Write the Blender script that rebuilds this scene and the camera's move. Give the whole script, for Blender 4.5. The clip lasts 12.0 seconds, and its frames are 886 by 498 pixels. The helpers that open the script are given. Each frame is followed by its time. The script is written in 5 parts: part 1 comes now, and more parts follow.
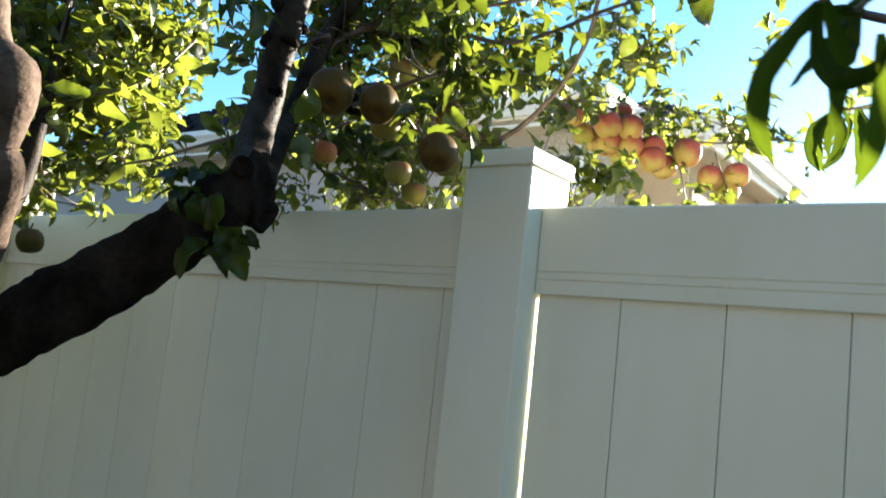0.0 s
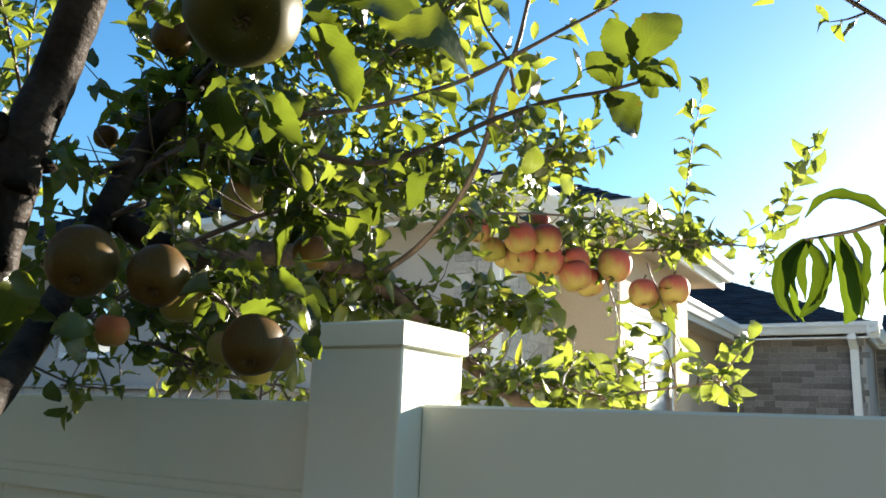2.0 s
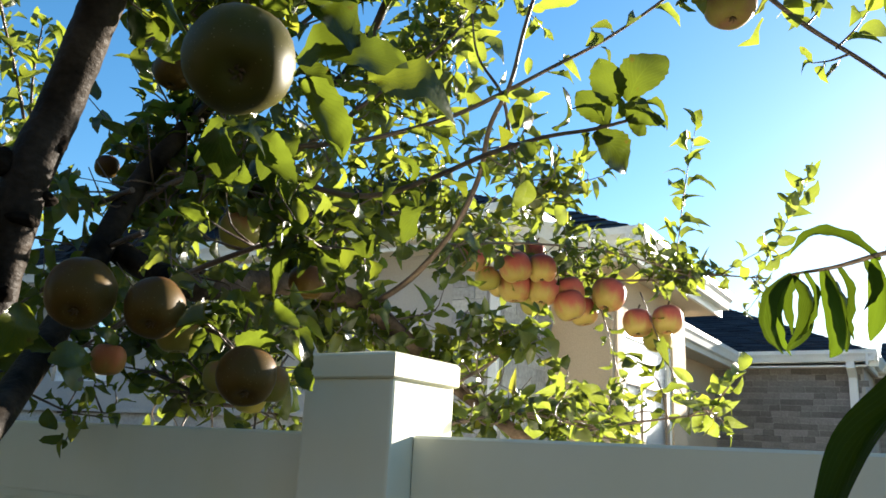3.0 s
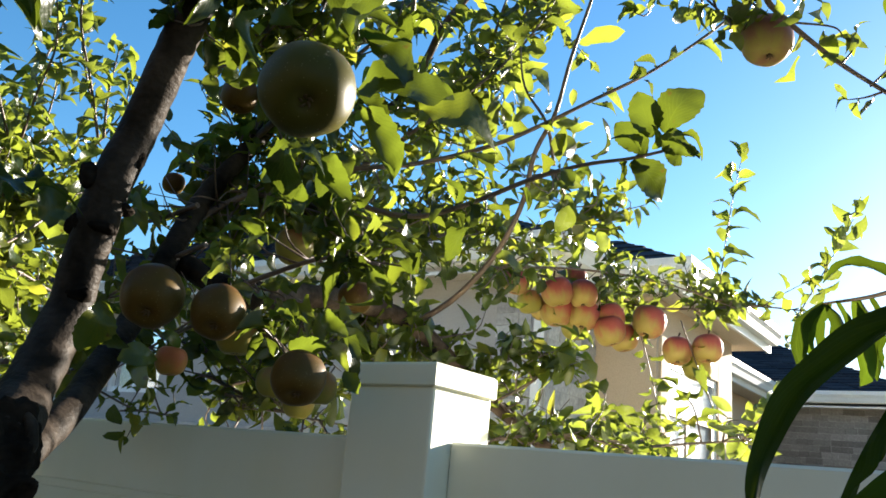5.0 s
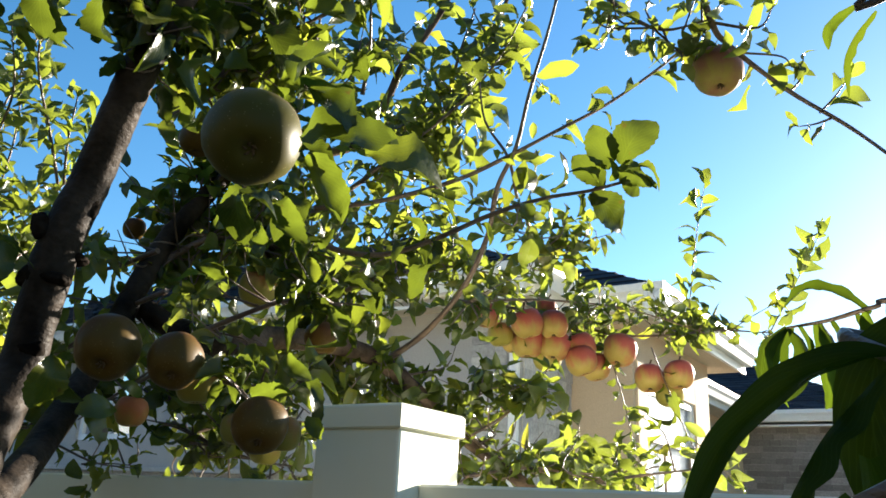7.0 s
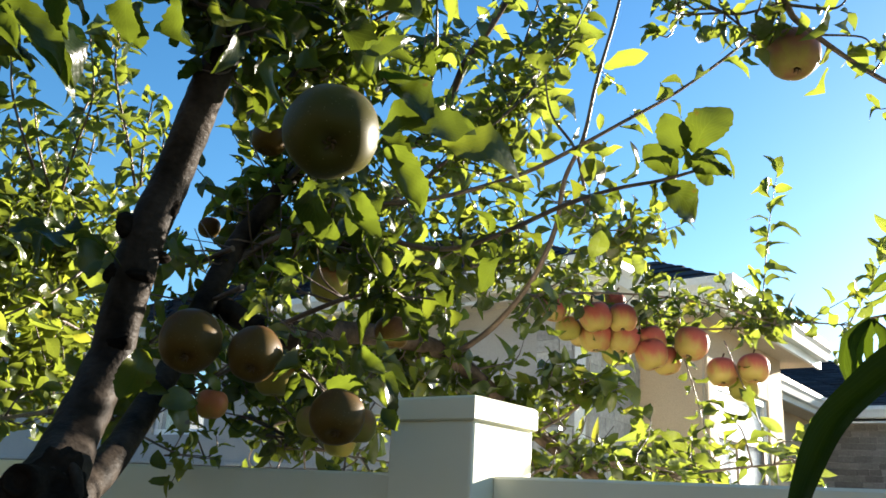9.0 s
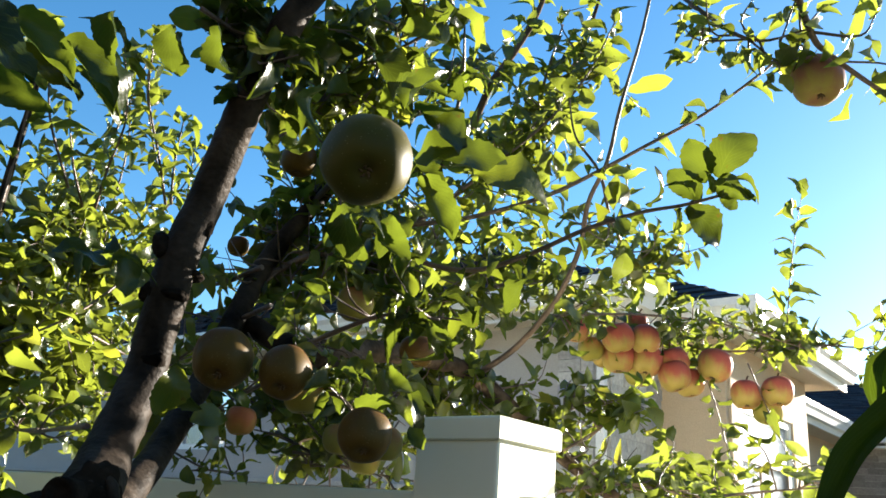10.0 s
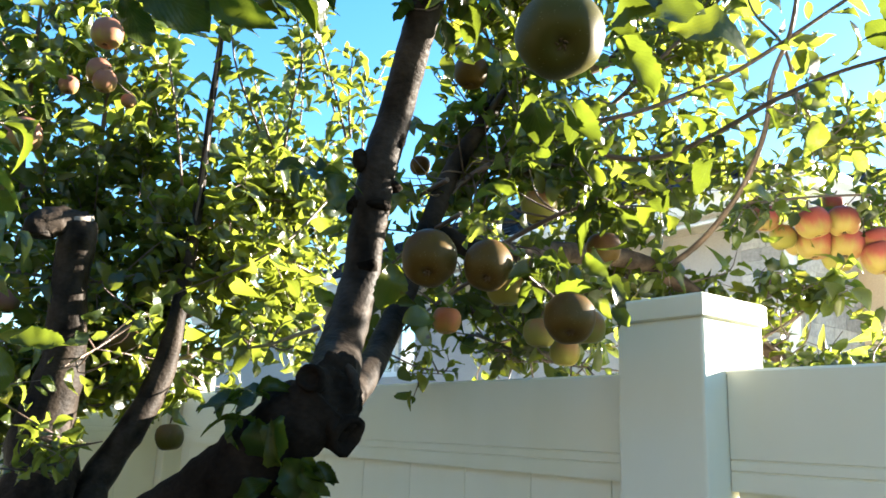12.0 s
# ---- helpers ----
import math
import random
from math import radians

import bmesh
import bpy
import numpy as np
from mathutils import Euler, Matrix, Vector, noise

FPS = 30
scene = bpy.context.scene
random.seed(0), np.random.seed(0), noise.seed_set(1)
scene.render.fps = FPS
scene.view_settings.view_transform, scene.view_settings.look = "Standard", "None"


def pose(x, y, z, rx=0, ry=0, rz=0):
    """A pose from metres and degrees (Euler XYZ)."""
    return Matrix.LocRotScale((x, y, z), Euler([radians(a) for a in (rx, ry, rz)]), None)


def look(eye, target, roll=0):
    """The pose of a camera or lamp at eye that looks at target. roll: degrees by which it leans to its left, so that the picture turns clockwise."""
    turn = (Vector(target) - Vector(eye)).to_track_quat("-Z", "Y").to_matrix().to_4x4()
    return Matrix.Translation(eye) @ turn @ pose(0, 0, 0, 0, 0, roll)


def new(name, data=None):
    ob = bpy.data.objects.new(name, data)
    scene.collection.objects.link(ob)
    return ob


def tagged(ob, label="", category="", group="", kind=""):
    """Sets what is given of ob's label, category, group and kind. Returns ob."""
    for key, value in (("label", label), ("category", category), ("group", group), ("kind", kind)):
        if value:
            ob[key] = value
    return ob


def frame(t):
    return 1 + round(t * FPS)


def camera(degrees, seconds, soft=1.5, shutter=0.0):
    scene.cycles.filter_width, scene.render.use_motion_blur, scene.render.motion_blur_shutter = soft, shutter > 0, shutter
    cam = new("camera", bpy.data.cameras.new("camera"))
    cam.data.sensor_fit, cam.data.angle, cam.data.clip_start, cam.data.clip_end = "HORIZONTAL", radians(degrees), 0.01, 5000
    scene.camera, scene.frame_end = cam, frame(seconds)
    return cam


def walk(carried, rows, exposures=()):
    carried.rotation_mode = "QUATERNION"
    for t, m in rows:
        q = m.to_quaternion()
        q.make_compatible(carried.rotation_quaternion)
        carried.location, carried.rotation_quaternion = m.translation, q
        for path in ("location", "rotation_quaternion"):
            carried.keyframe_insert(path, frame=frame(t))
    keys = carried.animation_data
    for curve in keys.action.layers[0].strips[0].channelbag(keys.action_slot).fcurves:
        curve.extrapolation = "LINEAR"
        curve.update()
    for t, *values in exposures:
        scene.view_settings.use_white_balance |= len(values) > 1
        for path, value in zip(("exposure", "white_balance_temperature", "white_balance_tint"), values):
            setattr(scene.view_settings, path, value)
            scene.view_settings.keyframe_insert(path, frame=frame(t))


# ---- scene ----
cam = camera(58.2, 12.0, soft=1.6, shutter=0.22)
PATH = [
    (0, (0.642, -1.047, 1.603), (-0.563, 0.533, 1.828), 6.2),
    (0.5, (0.502, -0.923, 1.691), (-0.658, 0.661, 2.07), 8.9),
    (1, (0.485, -0.805, 1.749), (-0.519, 0.865, 2.2), 3.5),
    (1.5, (0.479, -0.693, 1.778), (-0.544, 0.972, 2.203), 1.2),
    (2, (0.494, -0.696, 1.809), (-0.562, 0.947, 2.24), 2.4),
    (2.5, (0.504, -0.693, 1.813), (-0.54, 0.938, 2.311), 2.1),
    (2.7, (0.507, -0.699, 1.818), (-0.532, 0.939, 2.306), 2.6),
    (4.3, (0.537, -0.738, 1.785), (-0.593, 0.822, 2.321), 4.0),
    (4.5, (0.54, -0.746, 1.787), (-0.609, 0.803, 2.316), 4.5),
    (5, (0.547, -0.751, 1.791), (-0.594, 0.798, 2.337), 5.5),
    (5.5, (0.554, -0.749, 1.796), (-0.571, 0.799, 2.375), 4.5),
    (6, (0.557, -0.749, 1.798), (-0.564, 0.792, 2.406), 4.4),
    (6.5, (0.558, -0.741, 1.8), (-0.515, 0.826, 2.426), 3.2),
    (8.3, (0.561, -0.74, 1.801), (-0.571, 0.785, 2.428), 2.7),
    (8.5, (0.559, -0.743, 1.798), (-0.583, 0.775, 2.423), 2.9),
    (9, (0.551, -0.748, 1.795), (-0.655, 0.726, 2.405), 3.6),
    (9.5, (0.554, -0.753, 1.793), (-0.686, 0.689, 2.41), 3.9),
    (10, (0.557, -0.767, 1.794), (-0.683, 0.662, 2.442), 4.6),
    (10.5, (0.543, -0.786, 1.783), (-0.849, 0.518, 2.386), 4.1),
    (11, (0.535, -0.8, 1.759), (-0.998, 0.387, 2.253), 4.4),
    (11.5, (0.543, -0.81, 1.743), (-1.046, 0.334, 2.151), 2.7),
    (12, (0.551, -0.803, 1.744), (-1.001, 0.375, 2.194), 2.2),
]
walk(cam, [(t, look(eye, target, roll)) for t, eye, target, roll in PATH],
     exposures=[(t, stops, 6680, 10) for t, stops in ((0.0, 2.88), (0.4, 3.07), (0.9, 2.90), (1.5, 2.58), (2.5, 2.28), (5.5, 2.35), (9.0, 2.32), (10.3, 2.52), (11.3, 3.04), (12.0, 3.42))])

# ---- light: a low sun behind the neighbour's house, clear sky ----
SUN_AZ, SUN_EL = 12.6, 13.6          # degrees east of the fence's normal, and above the horizon
world = bpy.data.worlds.new("clear_sky")
scene.world = world
world.use_nodes = True
sky = world.node_tree.nodes.new("ShaderNodeTexSky")
sky.sky_type, sky.sun_disc = "NISHITA", False
sky.sun_elevation, sky.sun_rotation = radians(SUN_EL), radians(SUN_AZ)
sky.air_density, sky.dust_density, sky.ozone_density = 1.0, 0.35, 3.0
background = world.node_tree.nodes["Background"]
background.inputs["Strength"].default_value = 0.06
deep = world.node_tree.nodes.new("ShaderNodeHueSaturation")
deep.inputs["Hue"].default_value, deep.inputs["Saturation"].default_value = 0.497, 1.22
world.node_tree.links.new(sky.outputs["Color"], deep.inputs["Color"])
world.node_tree.links.new(deep.outputs["Color"], background.inputs["Color"])
sun = new("sun", bpy.data.lights.new("sun", "SUN"))
sun.data.energy, sun.data.angle, sun.data.color = 5.0, radians(0.5), (1.0, 0.93, 0.82)
sun_way = Vector((math.sin(radians(SUN_AZ)) * math.cos(radians(SUN_EL)), math.cos(radians(SUN_AZ)) * math.cos(radians(SUN_EL)), math.sin(radians(SUN_EL))))
sun.matrix_world = look(20 * sun_way, (0, 0, 0))


# ---- materials ----
def material(name, rough=0.6, metal=0.0, spec=0.5):
    m = bpy.data.materials.new(name)
    m.use_nodes = True
    b = m.node_tree.nodes["Principled BSDF"]
    b.inputs["Roughness"].default_value, b.inputs["Metallic"].default_value = rough, metal
    b.inputs["Specular IOR Level"].default_value = spec
    return m, m.node_tree.nodes, m.node_tree.links, b


def noise_at(nt, ln, scale, detail=4.0, coord="Object", stretch=(1, 1, 1)):
    c, mp, n = nt.new("ShaderNodeTexCoord"), nt.new("ShaderNodeMapping"), nt.new("ShaderNodeTexNoise")
    mp.inputs["Scale"].default_value = stretch
    n.inputs["Scale"].default_value, n.inputs["Detail"].default_value = scale, detail
    ln.new(c.outputs[coord], mp.inputs["Vector"])
    ln.new(mp.outputs["Vector"], n.inputs["Vector"])
    return n.outputs["Fac"]


def ramp(nt, ln, fac, *stops):
    r = nt.new("ShaderNodeValToRGB")
    while len(r.color_ramp.elements) < len(stops):
        r.color_ramp.elements.new(0.5)
    for e, (at, col) in zip(r.color_ramp.elements, stops):
        e.position, e.color = at, (*col, 1)
    ln.new(fac, r.inputs["Fac"])
    return r.outputs["Color"]


def mix(nt, ln, fac, a, b, how="MIX"):
    m = nt.new("ShaderNodeMix")
    m.data_type, m.blend_type = "RGBA", how
    for v, slot in ((fac, m.inputs[0]), (a, m.inputs[6]), (b, m.inputs[7])):
        if isinstance(v, (int, float)):
            slot.default_value = v
        elif isinstance(v, tuple):
            slot.default_value = (*v, 1)
        else:
            ln.new(v, slot)
    return m.outputs[2]


def bump(nt, ln, b, fac, strength=0.3, dist=0.002):
    n = nt.new("ShaderNodeBump")
    n.inputs["Strength"].default_value, n.inputs["Distance"].default_value = strength, dist
    ln.new(fac, n.inputs["Height"])
    ln.new(n.outputs["Normal"], b.inputs["Normal"])


def two_scale(name, dark, light, big, small, rough=0.6, relief=0.3, depth=0.002, stretch=(1, 1, 1), spec=0.4):
    """A surface that varies in broad patches and in a fine grain."""
    m, nt, ln, b = material(name, rough, 0.0, spec)
    patches, grain = noise_at(nt, ln, big, 3.0), noise_at(nt, ln, small, 6.0, stretch=stretch)
    col = ramp(nt, ln, patches, (0.3, dark), (0.7, light))
    ln.new(mix(nt, ln, 0.5, col, ramp(nt, ln, grain, (0.25, (0.35, 0.35, 0.35)), (0.75, (0.65, 0.65, 0.65))), "OVERLAY"), b.inputs["Base Color"])
    bump(nt, ln, b, grain, relief, depth)
    return m


def per_piece(name, lo, hi, rough=0.85, island=False):
    """Stone or shingle: every piece takes a tone of its own."""
    m, nt, ln, b = material(name, rough, 0.0, 0.25)
    rnd = nt.new("ShaderNodeNewGeometry").outputs["Random Per Island"] if island else nt.new("ShaderNodeObjectInfo").outputs["Random"]
    grain = noise_at(nt, ln, 45.0, 6.0)
    col = ramp(nt, ln, rnd, (0.0, lo), (1.0, hi))
    ln.new(mix(nt, ln, 0.6, col, ramp(nt, ln, grain, (0.25, (0.3, 0.3, 0.3)), (0.75, (0.7, 0.7, 0.7))), "OVERLAY"), b.inputs["Base Color"])
    bump(nt, ln, b, grain, 0.6, 0.004)
    return m


def leaf_material(name, green, glow, island, share=0.48, gloss=0.9):
    """A thin leaf: paler underside veins, gloss on top, light shining through."""
    m, nt, ln, b = material(name, 0.27, 0.0, gloss)
    rnd = nt.new("ShaderNodeNewGeometry").outputs["Random Per Island"] if island else nt.new("ShaderNodeObjectInfo").outputs["Random"]
    uv = nt.new("ShaderNodeUVMap")
    sep = nt.new("ShaderNodeSeparateXYZ")
    ln.new(uv.outputs["UV"], sep.inputs[0])
    side = nt.new("ShaderNodeMath"); side.operation = "ABSOLUTE"
    ln.new(sep.outputs["X"], side.inputs[0])
    slant = nt.new("ShaderNodeMath"); slant.operation = "MULTIPLY_ADD"
    ln.new(side.outputs[0], slant.inputs[0]); slant.inputs[1].default_value = -0.55
    ln.new(sep.outputs["Y"], slant.inputs[2])
    wave = nt.new("ShaderNodeMath"); wave.operation = "MULTIPLY"
    ln.new(slant.outputs[0], wave.inputs[0]); wave.inputs[1].default_value = 9.0
    tri = nt.new("ShaderNodeMath"); tri.operation = "PINGPONG"; tri.inputs[1].default_value = 0.5
    ln.new(wave.outputs[0], tri.inputs[0])
    lo = nt.new("ShaderNodeMath"); lo.operation = "MINIMUM"
    mid = nt.new("ShaderNodeMath"); mid.operation = "MULTIPLY"; mid.inputs[1].default_value = 2.5
    ln.new(side.outputs[0], mid.inputs[0]); ln.new(mid.outputs[0], lo.inputs[0]); ln.new(tri.outputs[0], lo.inputs[1])
    vein = ramp(nt, ln, lo.outputs[0], (0.0, (0.7, 0.7, 0.7)), (0.11, (0, 0, 0)))
    tone = ramp(nt, ln, rnd, (0.0, tuple(0.62 * c for c in green)), (0.55, green), (0.85, tuple(min(1, 1.4 * c) for c in green)), (1.0, (green[0] * 2.4, green[1] * 1.5, green[2])))
    blotch = noise_at(nt, ln, 60.0 if island else 4.0, 3.0)
    spots = ramp(nt, ln, noise_at(nt, ln, 75.0 if island else 4.5, 4.0), (0.68, (0, 0, 0)), (0.74, (0.7, 0.7, 0.7)))
    top = mix(nt, ln, 0.35, tone, ramp(nt, ln, blotch, (0.3, (0.3, 0.3, 0.3)), (0.7, (0.7, 0.7, 0.7))), "OVERLAY")
    veined = mix(nt, ln, vein, top, tuple(min(1, 1.35 * c + 0.006) for c in green))
    ln.new(mix(nt, ln, spots, veined, (0.09, 0.045, 0.015)), b.inputs["Base Color"])
    thr = nt.new("ShaderNodeBsdfTranslucent")
    # random glow down to 0.45: dark leaves, as if others shaded them
    through_leaf = mix(nt, ln, vein, ramp(nt, ln, rnd, (0.0, tuple(0.45 * c for c in glow)), (0.6, tuple(0.9 * c for c in glow)), (0.9, tuple(1.15 * c for c in glow)), (1.0, (glow[0] * 1.4, glow[1] * 1.12, glow[2]))), tuple(0.85 * c for c in glow))
    ln.new(mix(nt, ln, spots, through_leaf, (0.10, 0.055, 0.010)), thr.inputs["Color"])
    ms = nt.new("ShaderNodeMixShader")
    ms.inputs[0].default_value = share
    ln.new(b.outputs[0], ms.inputs[1]); ln.new(thr.outputs[0], ms.inputs[2])
    ln.new(ms.outputs[0], nt["Material Output"].inputs["Surface"])
    crumple = noise_at(nt, ln, 150.0 if island else 7.0, 2.0)
    both = nt.new("ShaderNodeMath"); both.operation = "MULTIPLY_ADD"
    ln.new(lo.outputs[0], both.inputs[0]); both.inputs[1].default_value = 0.35
    ln.new(crumple, both.inputs[2])
    bump(nt, ln, b, both.outputs[0], 0.5 if island else 0.25, 0.003)
    return m


def bark_material(name, dark, light, lenticel=180.0, rough=0.85, spec=0.03):
    m, nt, ln, b = material(name, rough, 0.0, spec)
    patches = noise_at(nt, ln, 26.0, 5.0, stretch=(1, 1, 0.6))
    rings = noise_at(nt, ln, lenticel, 4.0, stretch=(0.9, 0.9, 1.3))
    col = ramp(nt, ln, patches, (0.30, dark), (0.50, tuple(0.5 * p + 0.5 * q for p, q in zip(dark, light))), (0.72, light))
    ln.new(mix(nt, ln, 0.5, col, ramp(nt, ln, rings, (0.3, (0.28, 0.27, 0.26)), (0.7, (0.68, 0.68, 0.68))), "OVERLAY"), b.inputs["Base Color"])
    bump(nt, ln, b, rings, 0.6, 0.003)
    bump_at = b.inputs["Normal"].links[0].from_node
    coarse = nt.new("ShaderNodeBump")
    coarse.inputs["Strength"].default_value, coarse.inputs["Distance"].default_value = 0.5, 0.006
    ln.new(patches, coarse.inputs["Height"])
    ln.new(coarse.outputs["Normal"], bump_at.inputs["Normal"])
    return m


def apple_material(name, base, top, red, amount):
    """Green-yellow skin with a streaked red blush spreading from the stem end, and pale dots."""
    m, nt, ln, b = material(name, 0.42, 0.0, 0.12)
    c, sep = nt.new("ShaderNodeTexCoord"), nt.new("ShaderNodeSeparateXYZ")
    ln.new(c.outputs["Object"], sep.inputs[0])
    streak = noise_at(nt, ln, 70.0, 3.0, stretch=(1, 1, 0.35))
    patch = noise_at(nt, ln, 28.0, 3.0)
    h = nt.new("ShaderNodeMapRange")
    h.inputs["From Min"].default_value, h.inputs["From Max"].default_value = -0.02, 0.03
    ln.new(sep.outputs["Z"], h.inputs["Value"])
    east = nt.new("ShaderNodeMapRange")
    east.inputs["From Min"].default_value, east.inputs["From Max"].default_value = -0.04, 0.04
    east.inputs["To Min"].default_value, east.inputs["To Max"].default_value = -0.25, 0.25
    ln.new(sep.outputs["X"], east.inputs["Value"])
    acc = h.outputs[0]
    for extra in (east.outputs[0], streak, patch):
        a = nt.new("ShaderNodeMath"); a.operation = "ADD"
        ln.new(acc, a.inputs[0]); ln.new(extra, a.inputs[1])
        acc = a.outputs[0]
    k = nt.new("ShaderNodeMapRange")
    k.inputs["From Min"].default_value, k.inputs["From Max"].default_value = 1.75 - amount, 2.75 - amount
    k.interpolation_type = "SMOOTHSTEP"
    ln.new(acc, k.inputs["Value"])
    skin = ramp(nt, ln, patch, (0.3, base), (0.7, top))
    skin = mix(nt, ln, k.outputs[0], skin, red)
    v = nt.new("ShaderNodeTexVoronoi")
    v.inputs["Scale"].default_value = 260.0
    ln.new(c.outputs["Object"], v.inputs["Vector"])
    dots = ramp(nt, ln, v.outputs["Distance"], (0.08, (1, 1, 1)), (0.16, (0, 0, 0)))
    ln.new(mix(nt, ln, mix(nt, ln, 0.85, dots, (0, 0, 0)), skin, (0.62, 0.55, 0.33)), b.inputs["Base Color"])
    b.inputs["Subsurface Weight"].default_value = 0.05
    b.inputs["Subsurface Radius"].default_value = (0.006, 0.004, 0.002)
    bump(nt, ln, b, patch, 0.12, 0.002)
    return m


VINYL = two_scale("white_vinyl", (0.745, 0.74, 0.60), (0.775, 0.765, 0.63), 2.0, 7.0, 0.38, 0.03, 0.001, (1, 1, 0.3))
SOIL = two_scale("lawn_and_soil", (0.09, 0.085, 0.045), (0.19, 0.17, 0.10), 0.8, 40.0, 0.95, 0.9, 0.02)
STUCCO = two_scale("tan_stucco", (0.45, 0.35, 0.25), (0.51, 0.41, 0.30), 1.2, 160.0, 0.92, 0.5, 0.003)
STUCCO_GREY = two_scale("pale_stucco", (0.37, 0.35, 0.33), (0.42, 0.40, 0.375), 1.2, 160.0, 0.92, 0.5, 0.003)
MORTAR = two_scale("grey_mortar", (0.36, 0.345, 0.325), (0.42, 0.40, 0.375), 3.0, 90.0, 0.95, 0.5, 0.003)
STONE = per_piece("grey_brown_stone", (0.135, 0.122, 0.113), (0.27, 0.253, 0.24))
STONE_PALE = per_piece("pale_grey_stone", (0.30, 0.29, 0.285), (0.50, 0.485, 0.455))
SHINGLE = per_piece("charcoal_shingle", (0.018, 0.018, 0.024), (0.04, 0.04, 0.05), 0.9, island=True)
WHITE_METAL = two_scale("white_painted_metal", (0.70, 0.70, 0.68), (0.80, 0.80, 0.78), 2.0, 70.0, 0.35, 0.05, 0.001)
SOFFIT = two_scale("cream_soffit", (0.52, 0.45, 0.36), (0.60, 0.53, 0.43), 2.0, 60.0, 0.7, 0.1, 0.001)
WINDOW_WHITE = two_scale("white_window_frame", (0.72, 0.72, 0.70), (0.82, 0.82, 0.80), 4.0, 90.0, 0.4, 0.05, 0.001)
SASH = two_scale("brown_sash", (0.20, 0.15, 0.115), (0.28, 0.215, 0.17), 6.0, 90.0, 0.6, 0.1, 0.001)
IRON = two_scale("black_iron", (0.012, 0.012, 0.012), (0.03, 0.03, 0.03), 20.0, 200.0, 0.5, 0.2, 0.001)
BLIND = two_scale("pale_blind", (0.80, 0.80, 0.78), (0.86, 0.86, 0.84), 5.0, 60.0, 0.8, 0.1, 0.001)
# bark darkened below its natural tone, to carry the shade on the limbs
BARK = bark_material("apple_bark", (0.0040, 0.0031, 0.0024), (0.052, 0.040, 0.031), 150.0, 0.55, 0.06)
# old rough bark of burl and trunk, with deeper shade in its colour
BARK_OLD_SHADED = bark_material("old_shaded_bark", (0.0035, 0.0027, 0.0020), (0.026, 0.019, 0.014))
# paler bark copy for sunlit limbs: part of the sun is in its colour
BARK_PALE_LIT = bark_material("sunlit_pale_bark", (0.030, 0.022, 0.017), (0.15, 0.108, 0.083))
CUT = bark_material("weathered_cut_wood", (0.16, 0.13, 0.10), (0.40, 0.35, 0.30), 300.0)
TWIG = bark_material("reddish_twig", (0.045, 0.028, 0.020), (0.17, 0.115, 0.085), 400.0, 0.40, 0.5)
# nearest leaves: darker copy of the mass, leaf shade put into the colour
LEAF = leaf_material("shaded_apple_leaf", (0.028, 0.044, 0.008), (0.125, 0.165, 0.014), False, 0.46, 0.3)
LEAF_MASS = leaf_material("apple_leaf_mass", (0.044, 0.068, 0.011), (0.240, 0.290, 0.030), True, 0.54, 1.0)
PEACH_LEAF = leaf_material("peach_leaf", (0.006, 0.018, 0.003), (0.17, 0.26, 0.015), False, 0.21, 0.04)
APPLE_GREEN = apple_material("green_apple_skin", (0.225, 0.200, 0.040), (0.275, 0.235, 0.055), (0.28, 0.13, 0.05), 0.6)
# green skin far darker than APPLE_GREEN: leaf shade is put into its colour
APPLE_GREEN_SHADED = apple_material("shaded_green_apple_skin", (0.052, 0.048, 0.006), (0.066, 0.056, 0.010), (0.098, 0.060, 0.024), 0.66)
APPLE_BLUSH = apple_material("blushed_apple_skin", (0.29, 0.22, 0.06), (0.36, 0.26, 0.085), (0.30, 0.070, 0.055), 0.98)
# rosy skin, darkened in the same way to carry leaf shade
APPLE_ROSE_SHADED = apple_material("shaded_rosy_apple_skin", (0.076, 0.048, 0.010), (0.090, 0.054, 0.012), (0.084, 0.038, 0.014), 0.75)
WALL_DARK = two_scale("dark_unseen_wall", (0.018, 0.016, 0.012), (0.04, 0.034, 0.026), 1.5, 30.0, 0.8, 0.4, 0.004, (1, 1, 0.1))
# lighter copy of the rosy skin, for apples that sun and sky reach
APPLE_PALE = apple_material("pale_rosy_apple_skin", (0.25, 0.22, 0.05), (0.28, 0.24, 0.06), (0.23, 0.105, 0.07), 1.2)
# orange skin painted brighter, to look sunlit where it hangs in shade
APPLE_ORANGE = apple_material("orange_apple_skin", (0.34, 0.24, 0.06), (0.40, 0.22, 0.06), (0.42, 0.125, 0.045), 0.9)
STEM = bark_material("apple_stem", (0.05, 0.035, 0.02), (0.14, 0.10, 0.06), 500.0)
GLASS, gn, gl, gb = material("window_glass", 0.03, 0.0, 0.5)
gb.inputs["Base Color"].default_value = (0.9, 0.95, 1.0, 1)
gb.inputs["Transmission Weight"].default_value = 0.9
ROOM, rn, rl, rb = material("dim_room", 0.9)
rb.inputs["Base Color"].default_value = (0.05, 0.055, 0.065, 1)


# ---- mesh helpers ----
def part(name, bm, mat, parent=None, label=""):
    """Links a bmesh as one mesh object under a thing or a part."""
    me = bpy.data.meshes.new(name)
    bm.to_mesh(me)
    bm.free()
    me.materials.append(mat)
    ob = new(name, me)
    ob.parent = parent
    return tagged(ob, label)


def thing(name, at, label, category, group="", kind=""):
    ob = new(name)
    ob.empty_display_size = 0.05
    ob.location = at
    return tagged(ob, label, category, group, kind)


